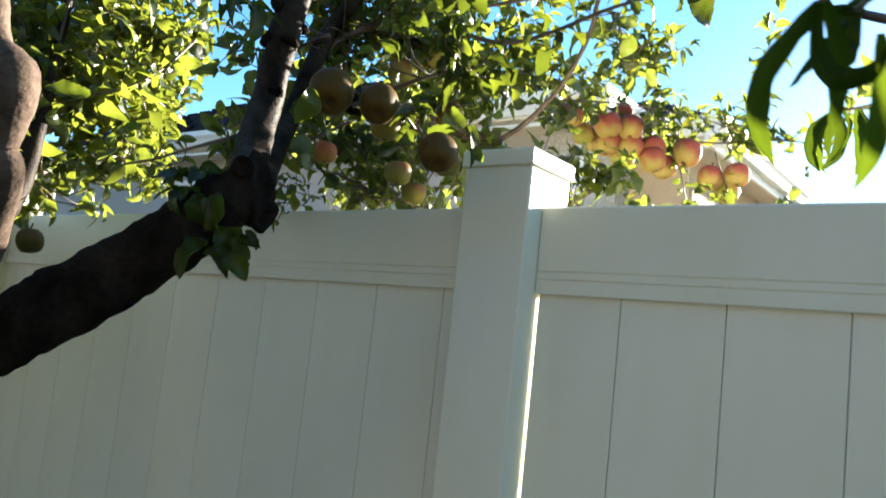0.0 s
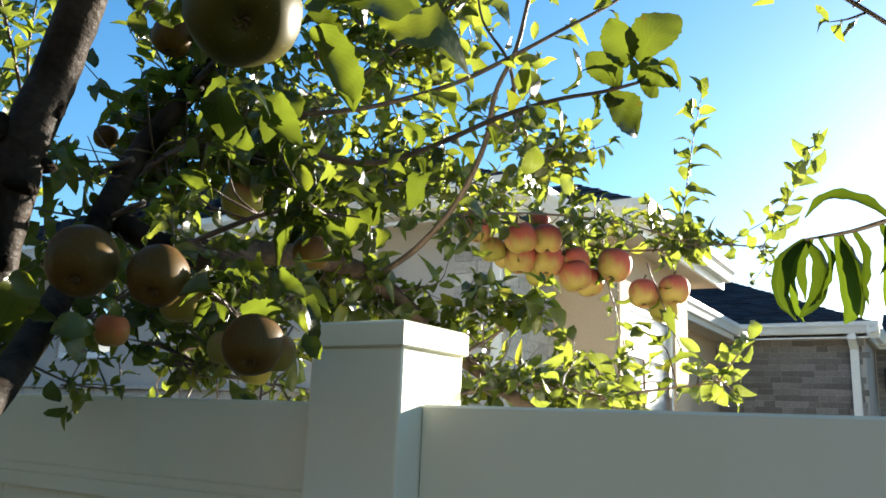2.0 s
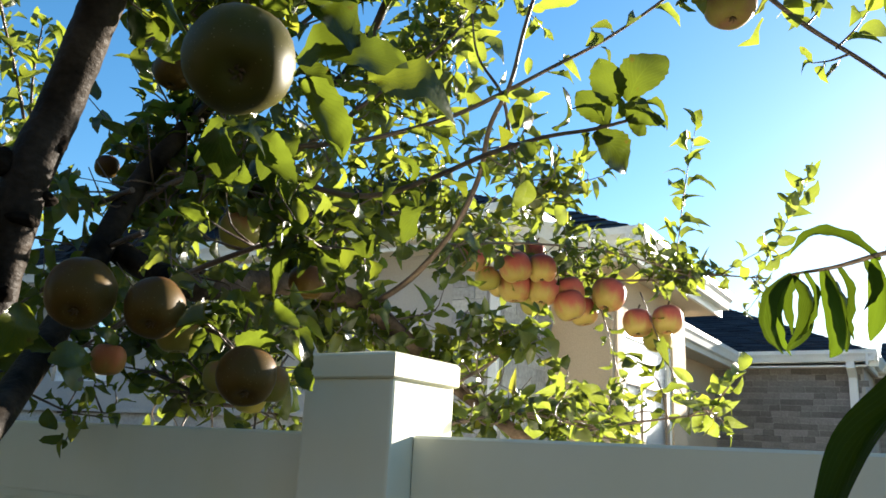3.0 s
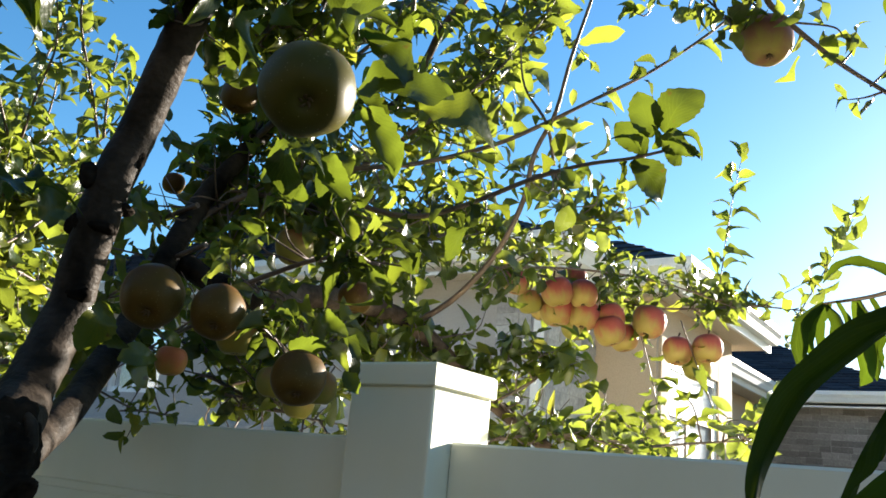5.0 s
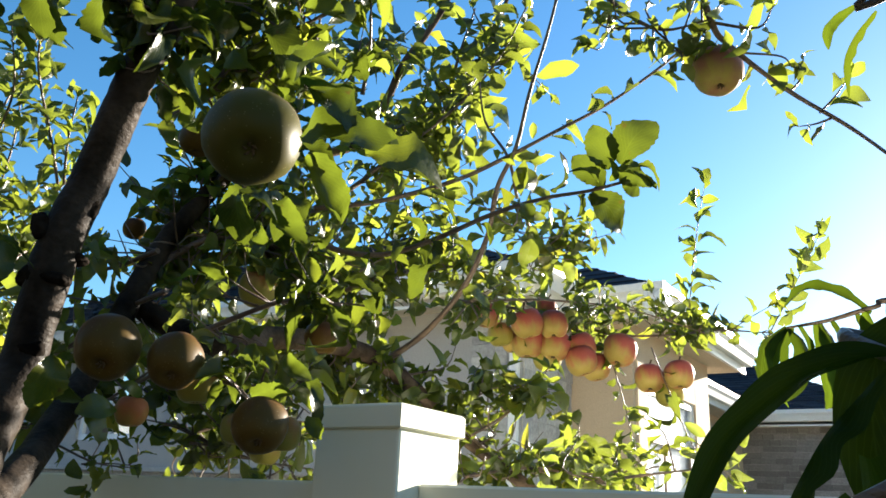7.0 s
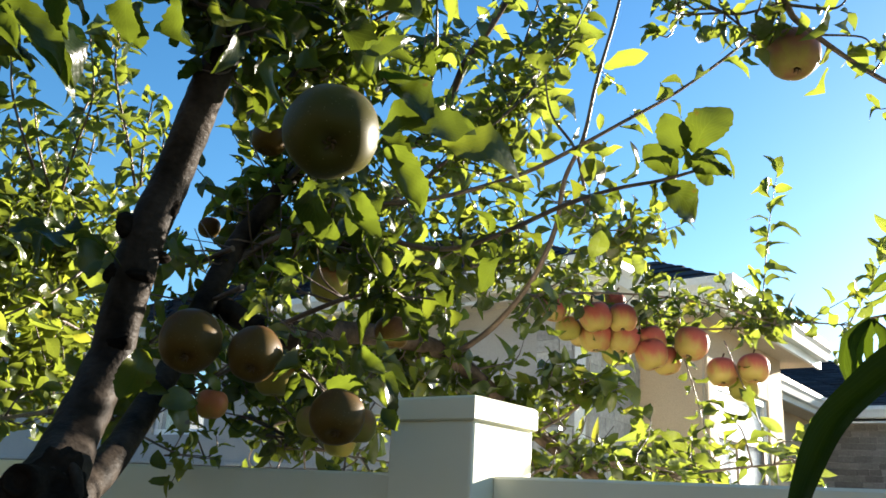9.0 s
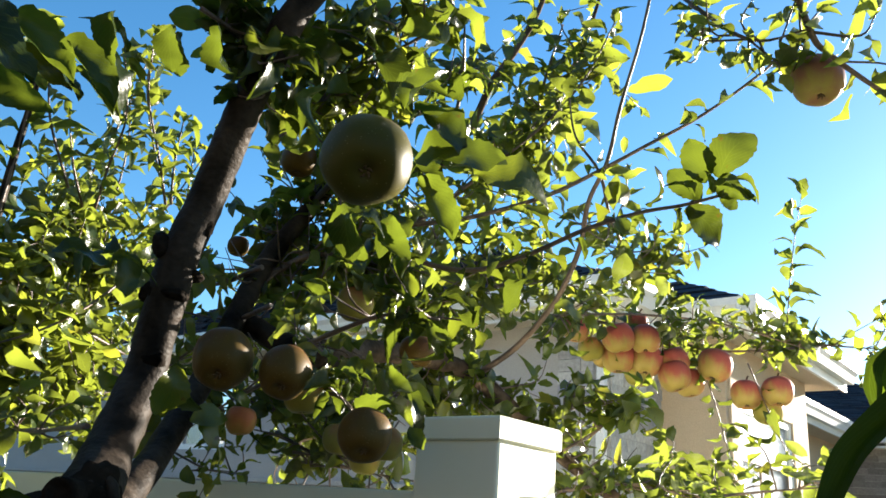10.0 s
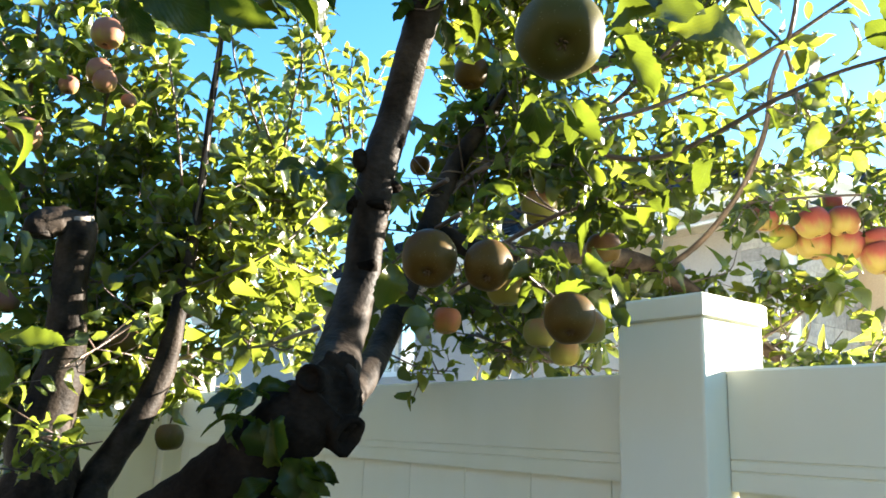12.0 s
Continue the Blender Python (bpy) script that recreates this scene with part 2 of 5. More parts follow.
def box(bm, lo, hi, bevel=0.0):
    """A box between two corners, with rounded edges."""
    lo, hi = Vector(lo), Vector(hi)
    got = bmesh.ops.create_cube(bm, size=1.0, matrix=Matrix.Translation((lo + hi) / 2) @ Matrix.Diagonal((*(hi - lo), 1)))
    if bevel:
        vs = set(got["verts"])
        bmesh.ops.bevel(bm, geom=[e for e in bm.edges if e.verts[0] in vs and e.verts[1] in vs], offset=bevel, segments=2, affect="EDGES", profile=0.6)
    return bm


def boxed(lo, hi, bevel=0.0):
    return box(bmesh.new(), lo, hi, bevel)


def prism(corners, thick):
    """A slab under a flat polygon, thick downwards."""
    bm = bmesh.new()
    top = [bm.verts.new(c) for c in corners]
    low = [bm.verts.new((c[0], c[1], c[2] - thick)) for c in corners]
    bm.faces.new(top)
    bm.faces.new(low[::-1])
    for i in range(len(top)):
        j = (i + 1) % len(top)
        bm.faces.new((top[j], top[i], low[i], low[j]))
    bmesh.ops.recalc_face_normals(bm, faces=bm.faces)
    return bm


def spline(points, per=5):
    """Points on a smooth line through the given ones."""
    ps = [Vector(p) for p in points]
    ps = [2 * ps[0] - ps[1]] + ps + [2 * ps[-1] - ps[-2]]
    out = []
    for a, b, c, d in zip(ps, ps[1:], ps[2:], ps[3:]):
        for k in range(per):
            u = k / per
            out.append(0.5 * (2 * b + (c - a) * u + (2 * a - 5 * b + 4 * c - d) * u * u + (3 * b - a - 3 * c + d) * u ** 3))
    return out + [ps[-2]]


def tube(bm, points, radii, segs=7, rough=0.0, per=5, cap=True):
    """A tapered, slightly uneven limb along a smooth line."""
    line = spline(points, per)
    n = len(line)
    rads = np.interp(np.linspace(0, len(radii) - 1, n), range(len(radii)), radii)
    side = Vector((0.31, 0.52, 0.79))
    rings = []
    for i, p in enumerate(line):
        way = (line[min(i + 1, n - 1)] - line[max(i - 1, 0)]).normalized()
        side = (side - way * side.dot(way)).normalized()
        other = way.cross(side)
        ring = []
        for s in range(segs):
            a = 2 * math.pi * s / segs
            off = side * math.cos(a) + other * math.sin(a)
            q = p + off * rads[i]
            w = 1 + rough * noise.noise(q * 28) + 0.6 * rough * noise.noise(q * 75)
            ring.append(bm.verts.new(p + off * rads[i] * w))
        rings.append(ring)
    for a, b in zip(rings, rings[1:]):
        for s in range(segs):
            f = bm.faces.new((a[s], a[(s + 1) % segs], b[(s + 1) % segs], b[s]))
            f.smooth = True
    if cap:
        bm.faces.new(rings[0][::-1])
        bm.faces.new(rings[-1])
    return line


def limb(name, points, radii, parent, mat=None, segs=12, rough=0.12, label="", per=6):
    bm = bmesh.new()
    tube(bm, points, radii, segs, rough, per)
    return part(name, bm, mat or BARK, parent, label)


def knob(bm, at, r, squash=(1, 1, 1)):
    """A gnarled lump."""
    got = bmesh.ops.create_icosphere(bm, subdivisions=4, radius=r, matrix=Matrix.Translation(at) @ Matrix.Diagonal((*squash, 1)))
    for v in got["verts"]:
        v.co += (v.co - Vector(at)) * (0.55 * noise.noise(v.co * 38) + 0.3 * noise.noise(v.co * 95) + 0.12 * noise.noise(v.co * 260))
    for f in bm.faces:
        f.smooth = True


# ---- leaves ----
def leaf_shape(width, droop, fold, twist, notch, segs=6, power=1.0, fine=False):
    """Points, faces and uv of a leaf of length 1 along y, its face up: folded on the midrib, drooping, toothed, wavy."""
    rnd = random.Random(int(1000 * (width + droop + fold + twist)))
    across = (-1, -0.55, 0, 0.55, 1) if fine else (-1, 0, 1)
    if fine:
        segs = 16
    n, pts, faces, uv = len(across), [], [], []
    for i in range(segs + 1):
        v = i / segs
        w = width * 0.5 * (math.sin(math.pi * min(1.0, v ** power * 0.97 + 0.015)) ** 0.75) if 0 < i < segs else width * (0.04 if i == 0 else 0.015)
        z = 0.22 * droop * math.sin(math.pi * v) - droop * v * v + 0.035 * math.sin(6 * v + 4 * twist)
        y = v * (1 - 0.25 * abs(droop) * v)
        a = twist * v
        for s in across:
            ww = w * (1 + (notch * (rnd.random() - 0.5) + (0.10 * (i % 2) if fine else 0)) * (1 if abs(s) == 1 else 0))
            ruffle = (0.065 * math.sin(9 * v + 2.6 * s + 7 * twist) + 0.022 * math.sin(21 * v - 2 * s + 9 * droop)) * abs(s)
            x, up = s * ww * math.cos(fold * abs(s)), abs(s) * ww * math.sin(fold * abs(s)) + ruffle
            pts.append((x * math.cos(a) - up * math.sin(a), y, z + x * math.sin(a) + up * math.cos(a)))
            uv.append((s * 1.0, v))
    for i in range(segs):
        for s in range(n - 1):
            k = n * i + s
            faces.append((k, k + 1, k + n + 1, k + n))
    return np.array(pts), faces, uv


LEAF_KINDS = ((0.64, 0.28, 0.30, 0.2, 0.10), (0.62, 0.55, 0.55, -0.5, 0.10), (0.58, 0.40, 0.75, 0.4, 0.08), (0.68, 0.42, 0.28, -0.35, 0.12), (0.56, 0.85, 0.65, 0.35, 0.10),
              (0.62, 0.20, 0.50, 0.8, 0.12), (0.60, 0.65, 0.85, -0.2, 0.08), (0.66, 0.75, 0.40, 0.6, 0.12), (0.54, -0.15, 0.60, -0.7, 0.10))
APPLE_LEAVES = [leaf_shape(*k) for k in LEAF_KINDS]
FINE_LEAVES = [leaf_shape(*k, fine=True) for k in LEAF_KINDS]


def leaf_mesh(name, shape, mat):
    pts, faces, uv = shape
    me = bpy.data.meshes.new(name)
    me.from_pydata([tuple(p) for p in pts], [], faces)
    layer = me.uv_layers.new(name="UVMap")
    for lp in me.loops:
        layer.data[lp.index].uv = uv[lp.vertex_index]
    me.polygons.foreach_set("use_smooth", [True] * len(me.polygons))
    me.materials.append(mat)
    return me


LEAF_MESHES = [leaf_mesh("leaf", s, LEAF) for s in FINE_LEAVES]


def leaf_pose(at, way, face, size):
    """A leaf whose stalk end is at a place, pointing along way, its upper side to face."""
    y = Vector(way).normalized()
    z = Vector(face)
    z = (z - y * z.dot(y)).normalized()
    x = y.cross(z)
    m = Matrix((x, y, z)).transposed().to_4x4()
    return Matrix.Translation(at) @ m @ Matrix.Scale(size, 4)


def foliage(name, poses, shapes, mat, parent, label):
    """Many leaves as one mesh."""
    P, F, U, base = [], [], [], 0
    for k, m in poses:
        pts, faces, uv = shapes[k]
        a = np.array(m)
        P.append(pts @ a[:3, :3].T + a[:3, 3])
        F.extend(tuple(i + base for i in f) for f in faces)
        U.extend(uv)
        base += len(pts)
    me = bpy.data.meshes.new(name)
    me.from_pydata(np.concatenate(P).tolist(), [], F)
    layer = me.uv_layers.new(name="UVMap")
    idx = np.empty(len(me.loops), int)
    me.loops.foreach_get("vertex_index", idx)
    layer.data.foreach_set("uv", np.array(U)[idx].ravel())
    me.polygons.foreach_set("use_smooth", [True] * len(me.polygons))
    me.materials.append(mat)
    ob = new(name, me)
    ob.parent = parent
    return tagged(ob, label, kind="stuff")


# places on limbs and fruit that the sun reaches through gaps in the leaves
SUN_GAPS = ((-0.264, -0.189, 1.959), (-0.278, -0.191, 1.905), (-0.267, -0.214, 1.846), (-0.168, -0.302, 1.798), (-0.202, -0.192, 2.134), (-0.225, -0.187, 2.101), (-1.015, -0.262, 1.866), (-1.018, -0.261, 1.805), (-0.997, -0.057, 1.819),
            (-1.010, -0.046, 1.913), (0.102, -0.352, 2.009), (-0.398, -0.103, 1.761), (-0.145, -0.619, 1.789), (-0.160, -0.612, 1.752), (-0.276, 0.408, 2.582), (-0.234, 0.414, 2.641), (-0.207, 0.424, 2.700), (-0.230, 0.568, 2.613), (-0.191, 0.584, 2.695))


# bare stretches along the limbs, without leaves: from, to, radius
BARE = (((-0.385, -0.02, 2.03), (-0.355, 0.065, 2.20), 0.062), ((-0.300, -0.10, 2.03), (-0.270, -0.02, 2.14), 0.05), ((-0.231, -0.161, 2.060), (-0.695, 0.241, 2.252), 0.032))


def bared(p):
    """Whether a place lies in a bare stretch."""
    for a, b, r in BARE:
        a, b = Vector(a), Vector(b)
        k = max(0.0, min(1.0, (p - a).dot(b - a) / (b - a).length_squared))
        if (p - a.lerp(b, k)).length < r:
            return True
    return False


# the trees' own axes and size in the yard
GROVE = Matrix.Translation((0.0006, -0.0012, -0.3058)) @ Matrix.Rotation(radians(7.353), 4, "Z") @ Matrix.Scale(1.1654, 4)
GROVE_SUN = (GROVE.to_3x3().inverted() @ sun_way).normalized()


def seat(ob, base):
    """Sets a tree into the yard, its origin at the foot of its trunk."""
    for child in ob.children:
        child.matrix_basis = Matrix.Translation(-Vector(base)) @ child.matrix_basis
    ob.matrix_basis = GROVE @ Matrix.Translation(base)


class Crown:
    """Collects a tree's twigs and leaves, and builds them."""

    def __init__(self, seed, dense):
        self.rnd, self.twigs, self.poses, self.dense = random.Random(seed), bmesh.new(), [], dense

    def vec(self):
        return Vector([self.rnd.gauss(0, 1) for _ in range(3)])

    def leaf(self, at, way, size, up=(0, 0, 1), wild=0.6, kind=None):
        face = Vector(up) + wild * self.vec()
        pick = self.rnd.randrange(len(APPLE_LEAVES))
        self.poses.append((pick if kind is None else kind, leaf_pose(at, Vector(way), face, size)))

    def shoot(self, points, r=0.0022, leaf=0.05, every=0.02, bare=0.15, droop=0.25, wild=0.6, per=5):
        """A leafy shoot through the given places."""
        line = tube(self.twigs, points, (r, 0.75 * r, 0.4 * r), 5, 0.1, per)
        far, total = 0.0, sum((b - a).length for a, b in zip(line, line[1:]))
        nxt, turn = bare * total, self.rnd.random() * 6
        for a, b in zip(line, line[1:]):
            step = (b - a).length
            while nxt < far + step and step > 0:
                p = a.lerp(b, (nxt - far) / step)
                way = (b - a).normalized()
                turn += 2.4
                out = way.orthogonal().normalized()
                out = Matrix.Rotation(turn, 3, way) @ out
                aim = 0.65 * way + out + Vector((0, 0, -droop)) + 0.35 * self.vec()
                self.leaf(p + 0.006 * out, aim, leaf * self.rnd.uniform(0.65, 1.2), way + Vector((0, 0, 0.45)), wild)
                nxt += every * self.rnd.uniform(0.6, 1.4)
            far += step
        tip = (line[-1] - line[-2]).normalized()
        for _ in range(2):
            self.leaf(line[-1], tip + 0.5 * self.vec(), leaf * self.rnd.uniform(0.5, 0.9), (0, 0, 1), wild)
        return line

    def bough(self, points, r, count, reach=(0.06, 0.16), leaf=0.05, rise=0.3, spread=1.0, start=0.0, every=0.015, wild=0.95):
        """A limb set with random leafy side shoots."""
        line = tube(self.twigs, points, (r, 0.7 * r, 0.35 * r), 7, 0.15, 6)
        n = len(line)
        for _ in range(int(self.dense * count)):
            i = int(n * (start + (1 - start) * self.rnd.random())) - 1
            p = line[max(i, 0)]
            d = spread * self.vec()
            d.z += rise
            d = d.normalized() * self.rnd.uniform(*reach)
            bend = p + 0.55 * d + 0.2 * d.length * self.vec()
            self.shoot((p, bend, p + d + Vector((0, 0, 0.1 * d.length))), 0.0016, 0.84 * leaf, every, 0.1, wild=wild, per=3)

    def cloud(self, at, size, count, leaf=0.05, wild=0.8, length=0.09):
        """Short leafy spurs scattered round a place."""
        for _ in range(count):
            p = Vector(at) + Vector([s * max(-1.6, min(1.6, self.rnd.gauss(0, 0.62))) for s in size])
            d = self.vec()
            d.z = abs(d.z) * 0.6
            d = d.normalized() * length * self.rnd.uniform(0.5, 1.3)
            self.shoot((p - 0.5 * d, p + 0.01 * self.vec(), p + 0.5 * d), 0.0014, leaf, 0.016, 0.0, wild=wild, per=2)

    def shades(self, p, at, width=0.045):
        """Whether a leaf at p would stand in the sun's way to a place."""
        d = p - Vector(at)
        along = d.dot(GROVE_SUN)
        return 0.03 < along < 0.9 and (d - along * GROVE_SUN).length < width

    def build(self, tree, near, label):
        """near: which leaves are pieces of their own."""
        tagged(part("twig_growth", self.twigs, TWIG, tree, "thin reddish-brown twigs"), kind="stuff")
        self.poses = [kp for kp in self.poses if not bared(kp[1].translation) and not any(self.shades(kp[1].translation, g) for g in SUN_GAPS)]
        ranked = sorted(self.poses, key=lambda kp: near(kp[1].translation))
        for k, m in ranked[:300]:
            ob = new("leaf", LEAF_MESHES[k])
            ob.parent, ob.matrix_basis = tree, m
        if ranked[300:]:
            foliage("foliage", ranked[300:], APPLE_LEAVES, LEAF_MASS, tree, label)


# ---- ground ----
tagged(part("ground", boxed((-400, -400, -0.3), (400, 400, 0.0)), SOIL), "dry lawn and soil in both yards", "ground", kind="structure")

# ---- white vinyl fence ----
POST, RAIL_Y0, RAIL_Y1, TOP = 0.127, 0.0435, 0.0835, 1.83
PLANK = 0.1545


fence = thing("vinyl_fence", (0, 0, 0), "white vinyl privacy fence with square capped posts and grooved rails", "fence")


def post_at(x0, y0, z_cap=1.891):
    """A square post with a flat pyramid cap; x0, y0: its south-west corner."""
    h, c = POST / 2, POST / 2 + 0.0045
    p = part("post", boxed((-h, -h, 0), (h, h, z_cap), 0.004), VINYL, fence)
    p.location = (x0 + h, y0 + h, 0)
    bm = bmesh.new()
    rings = [[bm.verts.new((sx * w, sy * w, z)) for sx, sy in ((-1, -1), (1, -1), (1, 1), (-1, 1))]
             for w, z in ((c - 0.002, z_cap - 0.002), (c, z_cap), (c, z_cap + 0.0235), (c - 0.003, z_cap + 0.0265), (0.001, z_cap + 0.037))]
    for a, b in zip(rings, rings[1:]):
        for k in range(4):
            bm.faces.new((a[k], a[(k + 1) % 4], b[(k + 1) % 4], b[k]))
    bm.faces.new(rings[0][::-1])
    bm.faces.new(rings[-1])
    part("cap", bm, VINYL, p, "flat white post cap with a shallow peak")


def fence_run(length, place, first=0.001, lead=PLANK):
    """Rails and upright planks along x from 0 to length, set at a pose; first: the first plank's gap from its post; lead: its width."""
    bm = bmesh.new()
    r, g = 0.0, 0.0022
    front = [(r, 1.691), (r, 1.7115), (g, 1.7122), (g, 1.7140), (r, 1.7147), (r, 1.7245), (g, 1.7252), (g, 1.7268), (r, 1.7275), (r, TOP - 0.003), (0.003, TOP)]
    prof = [(RAIL_Y0 + o, z) for o, z in front] + [(RAIL_Y1 - o, z) for o, z in front[::-1]]
    ends = [[bm.verts.new((x, y, z)) for y, z in prof] for x in (0.0, length)]
    for k in range(len(prof)):
        n = (k + 1) % len(prof)
        bm.faces.new((ends[0][k], ends[0][n], ends[1][n], ends[1][k]))
    bm.faces.new(ends[0])
    bm.faces.new(ends[1][::-1])
    bmesh.ops.recalc_face_normals(bm, faces=bm.faces)
    part("top_rail", bm, VINYL, fence, "top rail with two fine grooves").matrix_basis = place
    part("bottom_rail", boxed((0, RAIL_Y0, 0.05), (length, RAIL_Y1, 0.19), 0.003), VINYL, fence).matrix_basis = place
    me, edge = None, 0.0
    while edge < length - 0.01:
        end = min(edge + (lead if edge == 0.0 else PLANK), length)
        w = end - edge
        if abs(w - PLANK) < 1e-4 and me:
            ob = new("plank", me)
            ob.parent = fence
        else:
            ob = part("plank", box(boxed((0.0006 if edge else first, RAIL_Y0 + 0.008, 0.18), (w - 0.0006, RAIL_Y1 - 0.008, 1.698), 0.0014), (w - 0.004, RAIL_Y0 + 0.014, 0.18), (w + 0.005, RAIL_Y1 - 0.014, 1.696)), VINYL, fence)
            if abs(w - PLANK) < 1e-4:
                me = ob.data
        ob.matrix_basis = place @ pose(edge, 0, 0)
        edge = end


WEST = -1.917                     # the corner post's far side
post_at(-POST, 0.0)
for x in (2.2, 4.53, 6.86):
    post_at(x, 0.0)
post_at(WEST, 0.0)
for y in (-2.4, -4.73, -7.06):
    post_at(WEST, y)
fence_run(2.2, pose(0.0015, 0, 0), 0.0035, 0.1425)
span = -WEST - 2 * POST - 0.003
fence_run(span, pose(WEST + POST + 0.0015, 0, 0), lead=(span - 0.055) % PLANK)
fence_run(2.4 - POST, pose(WEST, -2.4 + POST, 0, 0, 0, 90) @ pose(0, -POST, 0))
for x in (2.2, 4.53):
    fence_run(2.33 - POST - 0.003, pose(x + POST + 0.0015, 0, 0))
for y in (-4.73, -7.06):
    fence_run(2.33 - POST, pose(WEST, y + POST, 0, 0, 0, 90) @ pose(0, -POST, 0))
fence_run(9.0 - 7.06, pose(WEST, -9.0, 0, 0, 0, 90) @ pose(0, -POST, 0))
# unseen dark wall added behind the camera: closes the yard, blocks southern skylight
tagged(part("wall_south", boxed((-14, -9.3, 0), (14, -9.0, 6.5)), WALL_DARK), "unseen dark brown wall closing the yard, added to dim the skylight", "wall", kind="structure")

# ---- neighbour's house ----
house = thing("neighbour_house", (-3, 6, 0), "tan stucco and grey stone house with white eaves and charcoal roof", "house")
house.matrix_basis = Matrix()
EAVE = 3.20


def wall(lo, hi, mat, label=""):
    return part("wall", boxed(lo, hi), mat, house, label)


# main block, with a window opening towards the fence
WX0, WX1, WZ0, WZ1 = -6.16, -5.38, 2.24, 2.86
wall((-10.0, 3.42, 0), (WX0, 3.72, 3.06), STUCCO_GREY, "pale stucco wall in shade")
wall((WX1, 3.42, 0), (-1.71, 3.72, 3.06), STUCCO_GREY)
wall((WX0, 3.42, 0), (WX1, 3.72, WZ0), STUCCO_GREY)
wall((WX0, 3.42, WZ1), (WX1, 3.72, 3.06), STUCCO_GREY)
wall((-2.01, 3.72, 0), (-1.71, 4.12, 3.06), MORTAR)
wall((-10.0, 3.72, 0), (-9.7, 12.0, 3.06), STUCCO_GREY)
# the set-back bay, with a window in its sunlit east wall
BW0, BW1, BZ0, BZ1 = 4.30, 5.36, 1.4, 2.66
wall((-2.01, 4.12, 0), (-1.285, 4.30, 3.06), STUCCO, "tan stucco wall of the set-back bay")
wall((-1.585, BW1, 0), (-1.285, 5.78, 3.06), STUCCO)
wall((-1.585, BW0, 0), (-1.285, BW1, BZ0), STUCCO)
wall((-1.585, BW0, BZ1), (-1.285, BW1, 3.06), STUCCO)
wall((-2.11, 5.48, 0), (-1.585, 5.78, 3.06), STUCCO)
wall((-2.41, 5.48, 0), (-2.11, 10.1, 3.06), STUCCO)
# the far wing
wall((-2.41, 10.1, 0), (-0.36, 10.4, 3.06), MORTAR, "stone-faced wing wall in shade")
wall((-0.66, 10.4, 0), (-0.36, 11.38, 3.06), MORTAR)
wall((-0.66, 11.38, 0), (3.4, 11.68, 3.06), MORTAR)
wall((3.1, 11.68, 0), (3.4, 19.0, 3.06), STUCCO)
wall((-10.0, 19.0, 0), (3.4, 19.3, 3.06), STUCCO)
wall((-10.0, 12.0, 0), (-9.7, 19.0, 3.06), STUCCO)


def window(name, lo, hi, axis, bars, label):
    """A framed window in an opening; axis 0: in a wall along x, 1: along y. bars: upright bars between its panes."""
    w = part(name, bmesh.new(), WINDOW_WHITE, house, label)
    a0, a1, z0, z1 = lo[axis], hi[axis], lo[2], hi[2]
    d0, d1 = lo[1 - axis], hi[1 - axis]

    def at(a, b, z):
        return (a, b, z) if axis == 0 else (b, a, z)

    bm = bmesh.new()
    t = 0.05
    for p, q in (((a0, z0), (a0 + t, z1)), ((a1 - t, z0), (a1, z1)), ((a0 + t, z0), (a1 - t, z0 + t)), ((a0 + t, z1 - t), (a1 - t, z1))):
        box(bm, at(p[0], d0, p[1]), at(q[0], d1, q[1]))
    for b in bars:
        box(bm, at(b - 0.022, d0, z0 + t), at(b + 0.022, d1, z1 - t))
    part("frame", bm, WINDOW_WHITE, w)
    m = (d0 + d1) / 2
    part("pane", boxed(at(a0 + t, m - 0.004, z0 + t), at(a1 - t, m + 0.004, z1 - t)), GLASS, w).visible_shadow = False
    return w, (a0, a1, z0, z1, m)


window("window", (WX0, 3.45, WZ0), (WX1, 3.53, WZ1), 0, ((WX0 + WX1) / 2,), "white-framed window reflecting blue sky")
part("room_wall", boxed((WX0 - 0.3, 4.2, WZ0 - 0.3), (WX1 + 0.3, 4.25, WZ1 + 0.3)), ROOM, house, "dim room behind the window")
window("window", (-1.32, BW0, BZ0), (-1.283, BW1, BZ1), 1, (), "white-framed window in the sunlit side wall")
part("transom_bar", boxed((-1.30, BW0 + 0.05, 2.30), (-1.280, BW1 - 0.05, 2.335), 0.004), SASH, house, "brown bar across the window")
for y in (4.72, 5.27):
    part("window_bar", boxed((-1.30, y - 0.03, BZ0 + 0.05), (-1.281, y + 0.03, 2.30), 0.004), SASH, house, "brown upright bar in the window")
part("blind", boxed((-1.33, BW0 + 0.01, BZ0 + 0.01), (-1.3225, BW1 - 0.01, BZ1 - 0.01)), BLIND, house, "pale blind lowered behind the window")
bm = bmesh.new()
for p, q in (((-1.284, BW0 - 0.14, BZ0 - 0.12), (-1.266, BW0, BZ1 + 0.14)), ((-1.284, BW1, BZ0 - 0.12), (-1.266, BW1 + 0.12, BZ1 + 0.14)),
             ((-1.284, BW0, BZ1), (-1.266, BW1, BZ1 + 0.14)), ((-1.284, BW0, BZ0 - 0.12), (-1.256, BW1, BZ0))):
    box(bm, p, q, 0.004)
part("window_trim", bm, STUCCO, house, "cream stucco trim round the window")
part("corner_board", boxed((-1.77, 3.38, 0), (-1.714, 3.416, 3.06), 0.004), WHITE_METAL, house, "white corner board")
part("water_table", boxed((-9.98, 3.36, 1.985), (-2.05, 3.416, 2.02), 0.006), MORTAR, house, "stone ledge along the wall")


